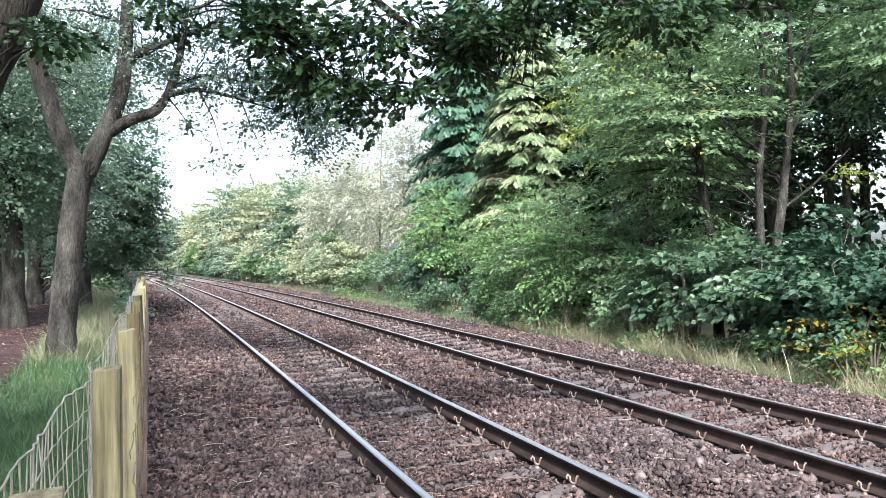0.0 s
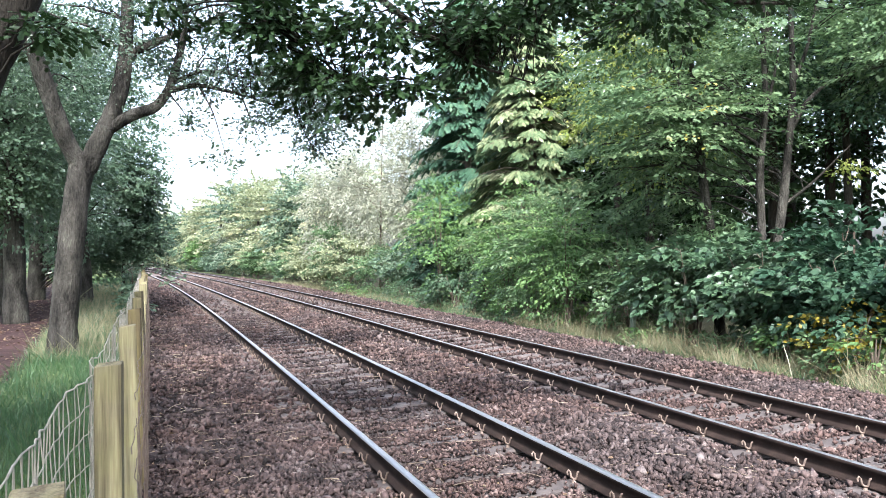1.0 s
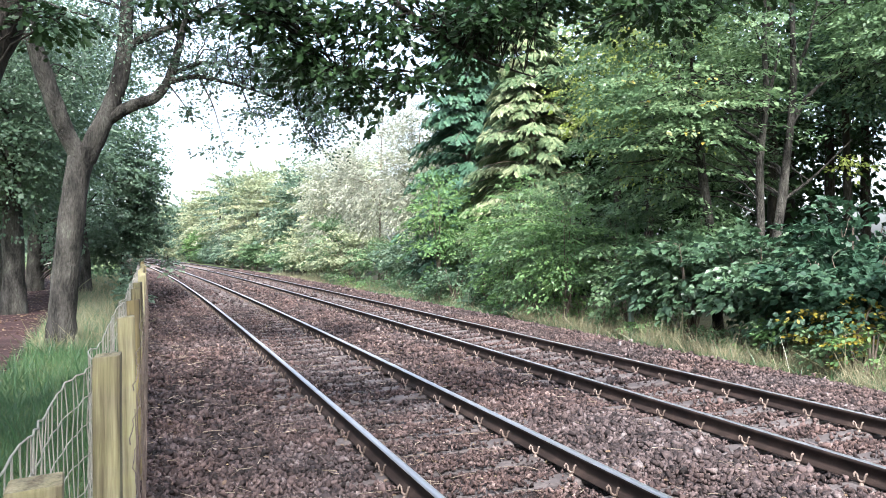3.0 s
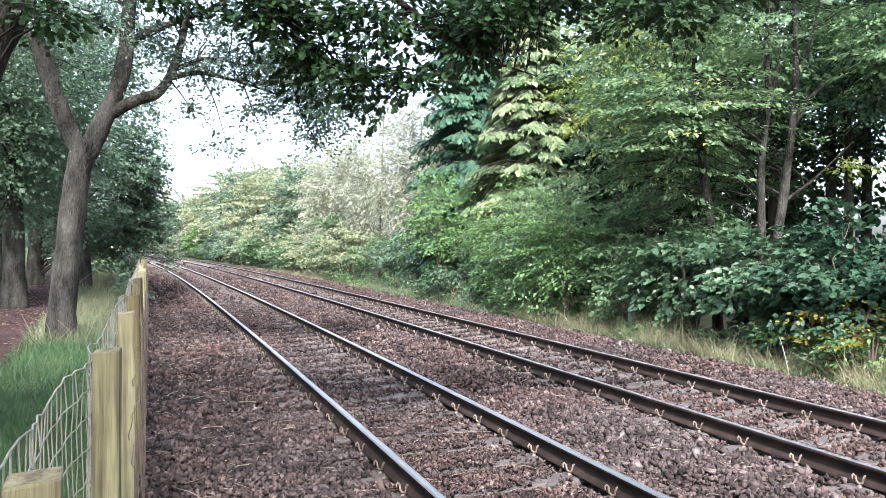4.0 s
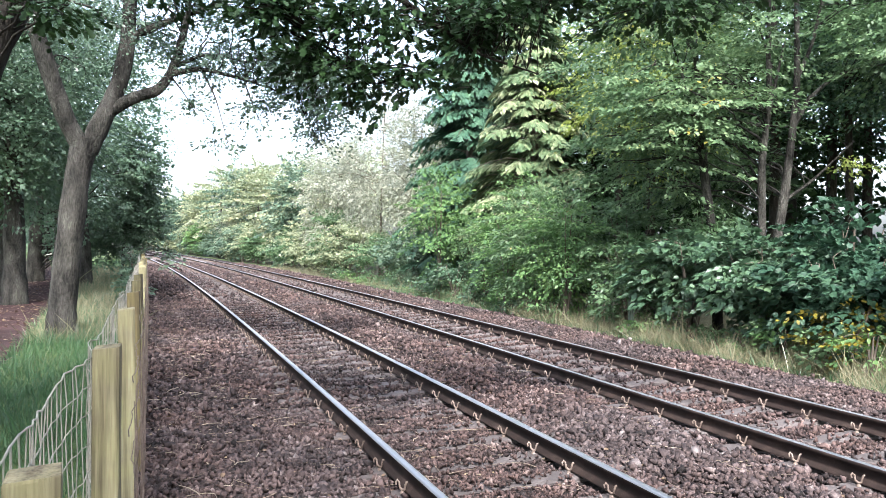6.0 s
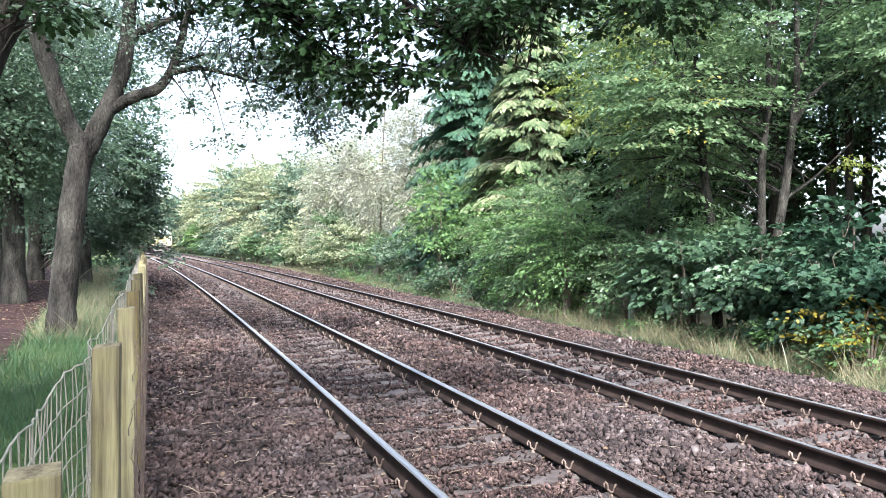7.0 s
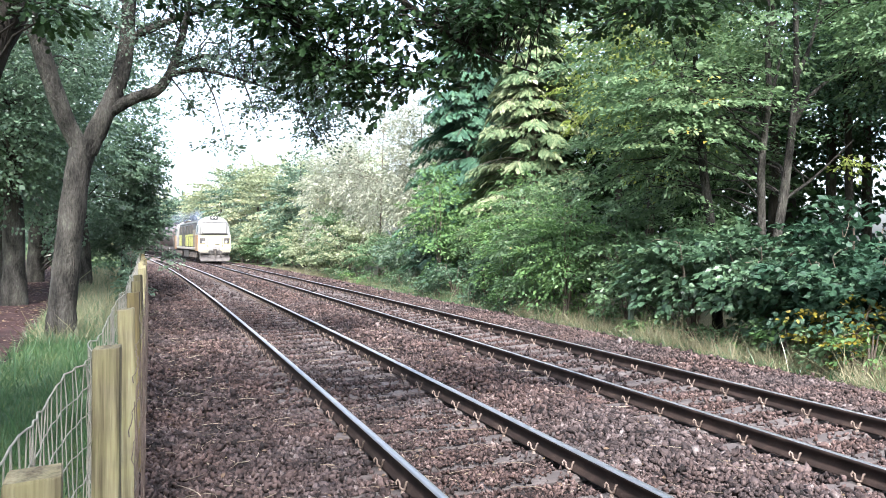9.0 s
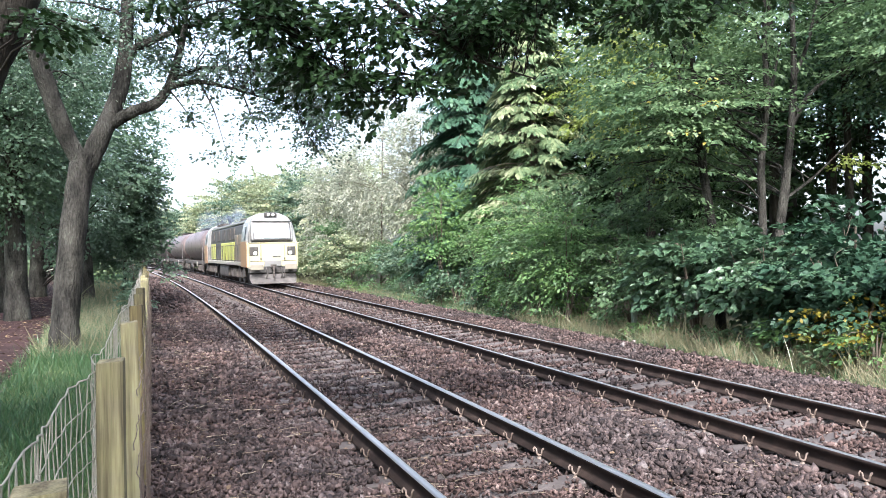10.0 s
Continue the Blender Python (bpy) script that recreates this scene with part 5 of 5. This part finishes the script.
def cab(parent, sign):
    """One driving cab; sign -1 leads."""
    f = 10.85
    rings = [cab_outline(-f, 0.95, 0.28), cab_outline(-f + 0.10, 0.99, 0.27), cab_outline(-f + 0.3, 1.0, 0.24), cab_outline(-8.7, 1.0)]
    flip = (lambda b: b) if sign < 0 else (lambda b: (bmesh.ops.rotate(b, cent=(0, 0, 0), matrix=Matrix.Rotation(math.pi, 3, "Z"), verts=b.verts), b)[1])
    body = part("cab", flip(loft(rings)), M_GREY, parent, "grey cab shell")
    part("nose_panel", flip(box(2.46, 0.10, 1.26, (0, -f - 0.01, 1.64), 0.04)), M_YELLOW, body, "bright yellow nose panel")
    part("lower_nose", flip(box(0.9, 0.05, 0.30, (0, -f - 0.055, 1.16), 0.02)), M_GREY, body)
    for x in (-1.305, 1.305):
        part("side_panel", flip(box(0.05, 1.95, 1.35, (x + 0.012 * (1 if x > 0 else -1), -f + 1.16, 1.66), 0.02)), M_ORANGE, body, "orange cab side panel")
        part("side_window", flip(box(0.05, 0.62, 0.72, (x * 0.975, -f + 1.0, 2.78), 0.02, Matrix.Rotation(0.13 * (-1 if x > 0 else 1), 4, "Y"))), M_DARKGLASS, body)
        part("cab_step", flip(box(0.12, 0.5, 0.5, (x * 0.94, -f + 1.4, 0.72), 0.03)), M_GEAR, body)
    tilt = Matrix.Rotation(-0.273, 4, "X")
    part("windscreen_frame", flip(box(2.16, 0.07, 1.06, (0, -f + 0.13, 2.87), 0.10, tilt)), M_GREY, body)
    part("windscreen", flip(box(1.86, 0.05, 0.84, (0, -f + 0.098, 2.87), 0.05, tilt)), M_GLASS, body, "bright windscreen that mirrors the white sky")
    for dx, dz, w, h in ((0, 0.44, 1.96, 0.05), (0, -0.44, 1.96, 0.05), (-0.955, 0, 0.05, 0.9), (0.955, 0, 0.05, 0.9)):
        part("windscreen_seal", flip(box(w, 0.06, h, (dx, -f + 0.093 + 0.28 * dz, 2.87 + dz), 0.012, tilt)), M_BLACK, body, "black rubber seal")
    for z in (1.30, 2.235):
        part("seam", flip(box(2.40, 0.03, 0.03, (0, -f - 0.052, z), 0.006)), M_BLACK, body)
    part("number_plate", flip(box(0.42, 0.03, 0.07, (0.2, -f - 0.055, 1.52), 0.01)), M_BLACK, body)
    for x in (-0.62, 0.62):
        part("lamp_iron", flip(box(0.06, 0.08, 0.14, (x, -f - 0.07, 1.42), 0.01)), M_BLACK, body)
        v, g = tube([(x, -f - 0.06, 2.12), (x, -f - 0.13, 2.08), (x, -f - 0.13, 1.62), (x, -f - 0.06, 1.58)], [0.016] * 4, 6)
        part("grab_rail", mesh_np("grab_rail", v * (np.array([-1, -1, 1]) if sign > 0 else 1), g, M_DUST, True), None, body)
    for x in (-1.19, 1.19):
        part("cheek", flip(box(0.10, 0.34, 1.3, (x * 1.06, -f + 0.13, 1.62), 0.03, Matrix.Rotation(0.12 if x > 0 else -0.12, 4, "Z"))), M_YELLOW, body, "yellow corner of the nose")
    for x in (-0.35, 0.35):
        part("wiper", flip(box(0.025, 0.03, 0.55, (x, -f + 0.03, 2.72), 0.0, tilt @ Matrix.Rotation(0.9 if x > 0 else -0.9, 4, "Y"))), M_BLACK, body)
    for x in (-0.98, 0.98):
        hs = part("headlight", flip(box(0.44, 0.09, 0.46, (x, -f - 0.05, 1.82), 0.03)), M_BLACK, body, "square black headlight housing")
        part("lamp", flip(disc(0.09, 0.05, (x + (0.07 if x < 0 else -0.07), -f - 0.09, 1.72), "Y", 20)), M_LAMP, hs, "lit round lamp")
        part("marker_lamp", flip(disc(0.07, 0.05, (x + (0.10 if x < 0 else -0.10), -f - 0.09, 1.95), "Y", 16)), M_DUST, hs)
    hood = part("top_light", flip(box(0.66, 0.34, 0.26, (0, -f + 0.52, 3.74), 0.06)), M_BLACK, body, "black roof light housing")
    for x in (-0.12, 0.12):
        part("lamp", flip(disc(0.07, 0.05, (x, -f + 0.345, 3.75), "Y", 18)), M_LAMP, hood, "lit round lamp")
    part("buffer_beam", flip(box(2.5, 0.35, 0.32, (0, -f + 0.14, 0.84), 0.03)), M_BLACK, body)
    for x in (-0.88, 0.88):
        bf = part("buffer", flip(disc(0.13, 0.42, (x, -f - 0.18, 0.98), "Y", 18)), M_DUST, body)
        part("buffer_head", flip(box(0.66, 0.06, 0.30, (x, -f - 0.41, 1.0), 0.025)), M_BUFF, bf, "pale oblong buffer head")
    hook = box(0.12, 0.35, 0.2, (0, -f - 0.15, 0.92), 0.03)
    box(0.30, 0.12, 0.16, (0, -f - 0.22, 1.05), 0.03, bm=hook)
    box(0.08, 0.08, 0.45, (0.0, -f - 0.30, 0.66), 0.02, bm=hook)
    part("coupling", flip(hook), M_GEAR, body, "dark screw coupling")
    for x in (-0.35, 0.42, 0.55):
        v, g = tube([(x, -f - 0.08, 0.95), (x, -f - 0.22, 0.8), (x + 0.02, -f - 0.22, 0.55), (x - 0.02, -f - 0.1, 0.4)], [0.028] * 4, 8)
        ob = part("brake_hose", mesh_np("brake_hose", v * (np.array([-1, -1, 1]) if sign > 0 else 1), g, M_DUST, True), None, body)
    plough = loft([[(-1.18, -f - 0.02, 0.62), (1.18, -f - 0.02, 0.62), (1.18, -f + 0.1, 0.62), (-1.18, -f + 0.1, 0.62)],
                   [(-1.22, -f - 0.10, 0.36), (1.22, -f - 0.10, 0.36), (1.22, -f + 0.1, 0.36), (-1.22, -f + 0.1, 0.36)],
                   [(-1.12, -f - 0.30, 0.13), (1.12, -f - 0.30, 0.13), (1.12, -f - 0.1, 0.13), (-1.12, -f - 0.1, 0.13)]])
    part("snow_plough", flip(plough), M_DUST, body, "dusty grey snow plough")
    for x in (-1.2, 1.2):
        part("corner_light", flip(box(0.14, 0.10, 0.14, (x, -f + 0.0, 0.98), 0.02)), M_CREAM, body)


def locomotive():
    loco = empty("locomotive")
    tagged(loco, "yellow-fronted diesel locomotive in black, yellow and orange on the far track", "locomotive")
    cab(loco, -1)
    cab(loco, 1)
    part("underframe", box(2.62, 17.6, 0.20, (0, 0, 1.14), 0.03), M_CREAM, loco, "pale cream frame along the side")
    half = [(1.02, 1.25), (1.02, 2.95), (0.98, 3.3), (0.8, 3.6), (0.4, 3.72)]
    ring = half + [(-x, z) for x, z in half[::-1]]
    hood = part("engine_hood", loft([[(x, y, z) for x, z in ring] for y in (-8.72, 8.72)]), M_BLACK, loco, "sooty black engine hood")
    for x in (-1, 1):
        for y, w, mat, z, h in ((-7.9, 1.3, M_BROWN, 2.05, 1.5), (-6.5, 1.3, M_BROWN, 2.05, 1.5), (-5.1, 1.2, M_BROWN, 2.05, 1.5), (-3.6, 1.5, M_LIME, 1.85, 1.1), (-1.6, 2.2, M_LIME, 1.85, 1.1), (1.0, 2.6, M_LIME, 1.85, 1.1), (3.9, 2.8, M_BLACK, 1.85, 1.1), (6.9, 2.8, M_LIME, 1.85, 1.1)):
            part("side_door", box(0.07, w - 0.06, h, (x * 1.045, y, z), 0.02), mat, hood)
        for y in (-3.6, -1.6, 1.0, 3.9, 6.9):
            gr = part("grille", box(0.06, 1.35, 0.7, (x * 1.03, y, 2.9), 0.02), M_GEAR, hood)
        for k in range(13):
            yy = -8.5 + k * 1.41
            part("handrail_post", disc(0.016, 0.95, (x * 1.26, yy, 1.72), "Z", 8), M_BLACK, loco)
        part("handrail", disc(0.016, 17.0, (x * 1.26, 0, 2.2), "Y", 8), M_BLACK, loco)
        part("roof_rail", box(0.10, 17.2, 0.12, (x * 0.95, 0, 3.46), 0.03), M_GREY, hood, "pale roof edge")
    part("roof_fan", disc(0.75, 0.14, (0, 5.2, 3.76), "Z", 28), M_GEAR, hood)
    part("roof_fan", disc(0.75, 0.14, (0, 7.0, 3.76), "Z", 28), M_GEAR, hood)
    part("exhaust_stack", box(0.6, 0.9, 0.2, (0, -2.0, 3.78), 0.04), M_BLACK, hood)
    part("fuel_tank", box(2.4, 4.6, 0.72, (0, 0, 0.62), 0.15), M_GEAR, loco)
    bogie(loco, -6.4, 3, 0.53, 1.85)
    bogie(loco, 6.4, 3, 0.53, 1.85)
    return loco


def tank_wagon():
    w = empty("tank_wagon")
    tagged(w, "grimy brown-grey bogie tank wagon of the goods train", "tank wagon", "tank wagons")
    rings, n = [], 36
    for y, k in ((-7.6, 0.02), (-7.5, 0.4), (-7.3, 0.68), (-7.0, 0.87), (-6.6, 0.97), (-6.2, 1.0), (-2.6, 1.0), (2.6, 1.0), (6.2, 1.0), (6.6, 0.97), (7.0, 0.87), (7.3, 0.68), (7.5, 0.4), (7.6, 0.02)):
        rings.append([(1.36 * k * math.cos(a * 2 * math.pi / n), y, 2.42 + 1.36 * k * math.sin(a * 2 * math.pi / n)) for a in range(n)])
    t = part("tank", loft(rings), M_TANK, w, smooth=True)
    for y in (-6.0, -3.0, 0, 3.0, 6.0):
        band = loft([[(1.375 * math.cos(a * 2 * math.pi / n), y + d, 2.42 + 1.375 * math.sin(a * 2 * math.pi / n)) for a in range(n)] for d in (-0.05, 0.05)], False)
        part("band", band, M_GEAR, t)
    part("manhole", disc(0.4, 0.22, (0, 0, 3.84), "Z", 24), M_TANK, t)
    part("walkway", box(0.7, 7.0, 0.06, (0, 0, 3.90), 0.01), M_DUST, t)
    part("underframe", box(2.3, 15.6, 0.28, (0, 0, 0.98), 0.03), M_GEAR, w)
    for sx in (-1, 1):
        for sy in (-1, 1):
            part("saddle", box(0.5, 0.5, 0.5, (sx * 0.7, sy * 5.6, 1.25), 0.06), M_GEAR, w)
            part("buffer", disc(0.2, 0.5, (sx * 0.88, sy * 8.05, 1.02), "Y", 18), M_GEAR, w)
        lad = bmesh.new()
        for d in (-0.2, 0.2):
            box(0.035, 0.035, 2.0, (sx * 1.30, -7.7 + d, 1.75), 0, bm=lad)
        for k in range(9):
            box(0.03, 0.4, 0.03, (sx * 1.30, -7.7, 0.85 + k * 0.22), 0, bm=lad)
        part("ladder", lad, M_DUST, w, "pale ladder up the tank's side")
        part("brake_wheel", disc(0.25, 0.05, (sx * 1.22, -3.0, 0.8), "X", 20), M_CREAM, w)
        part("solebar_box", box(0.2, 1.2, 0.4, (sx * 1.1, 1.5, 0.7), 0.03), M_DUST, w)
    bogie(w, -5.6, 2, 0.46, 2.0)
    bogie(w, 5.6, 2, 0.46, 2.0)
    return w


loco = locomotive()
wagon = tank_wagon()
wagons = [wagon] + [copy_thing(wagon, Matrix.Identity(4)) for _ in range(4)]

# exhaust haze in thin, see-through puffs
M_SMOKE = bpy.data.materials.new("thin_exhaust")
M_SMOKE.use_nodes = True
sn, slk = M_SMOKE.node_tree.nodes, M_SMOKE.node_tree.links
sd, st, sm = sn.new("ShaderNodeBsdfDiffuse"), sn.new("ShaderNodeBsdfTransparent"), sn.new("ShaderNodeMixShader")
sd.inputs["Color"].default_value = (0.17, 0.20, 0.25, 1)
sm.inputs[0].default_value = 0.07
slk.new(st.outputs[0], sm.inputs[1])
slk.new(sd.outputs[0], sm.inputs[2])
slk.new(sm.outputs[0], sn["Material Output"].inputs["Surface"])


def puff_mesh(seed):
    bm = bmesh.new()
    bmesh.ops.create_icosphere(bm, subdivisions=3, radius=1)
    for v in bm.verts:
        v.co *= 1 + 0.45 * noise.noise(v.co * 1.7 + Vector((seed * 3.1, 0, 0)))
    me = bpy.data.meshes.new("puff")
    bm.to_mesh(me)
    bm.free()
    me.polygons.foreach_set("use_smooth", [True] * len(me.polygons))
    me.materials.append(M_SMOKE)
    return me


smoke = empty("exhaust_smoke")
tagged(smoke, "thin blue-grey exhaust haze over the locomotive", "smoke")
puffs = [puff_mesh(i) for i in range(4)]
rngs = random.Random(12)
for i in range(8):
    q = i / 8
    ob = part("puff", puffs[i % 4], None, smoke)
    ob["kind"] = "stuff"
    r = 0.45 + 0.55 * q
    ob.matrix_basis = pose(rngs.uniform(-0.5, 0.5) * (0.5 + q), 0.0 + 20 * q + rngs.uniform(-0.5, 0.5), 4.0 + 0.2 * q + rngs.uniform(-0.15, 0.3), rngs.uniform(0, 360), 0, rngs.uniform(0, 360)) @ Matrix.Diagonal((r, r * 1.5, r * 0.8, 1))

FRONT_END, SPEED = 40.4, 25.3         # metres along the line at 10 s; metres a second


def train_row(thing, behind, z=RAIL_TOP):
    rows = []
    for k in range(21):
        t = k * 0.5
        rows.append((t, track_pose(FRONT_END + SPEED * (10 - t) + behind, FAR_U, z)))
    walk(thing, rows)


def motions():
    train_row(loco, 10.85)
    train_row(smoke, 10.85)
    for i, wg in enumerate(wagons):
        train_row(wg, 21.7 + 0.95 + 8.3 + i * 17.1)


motions()
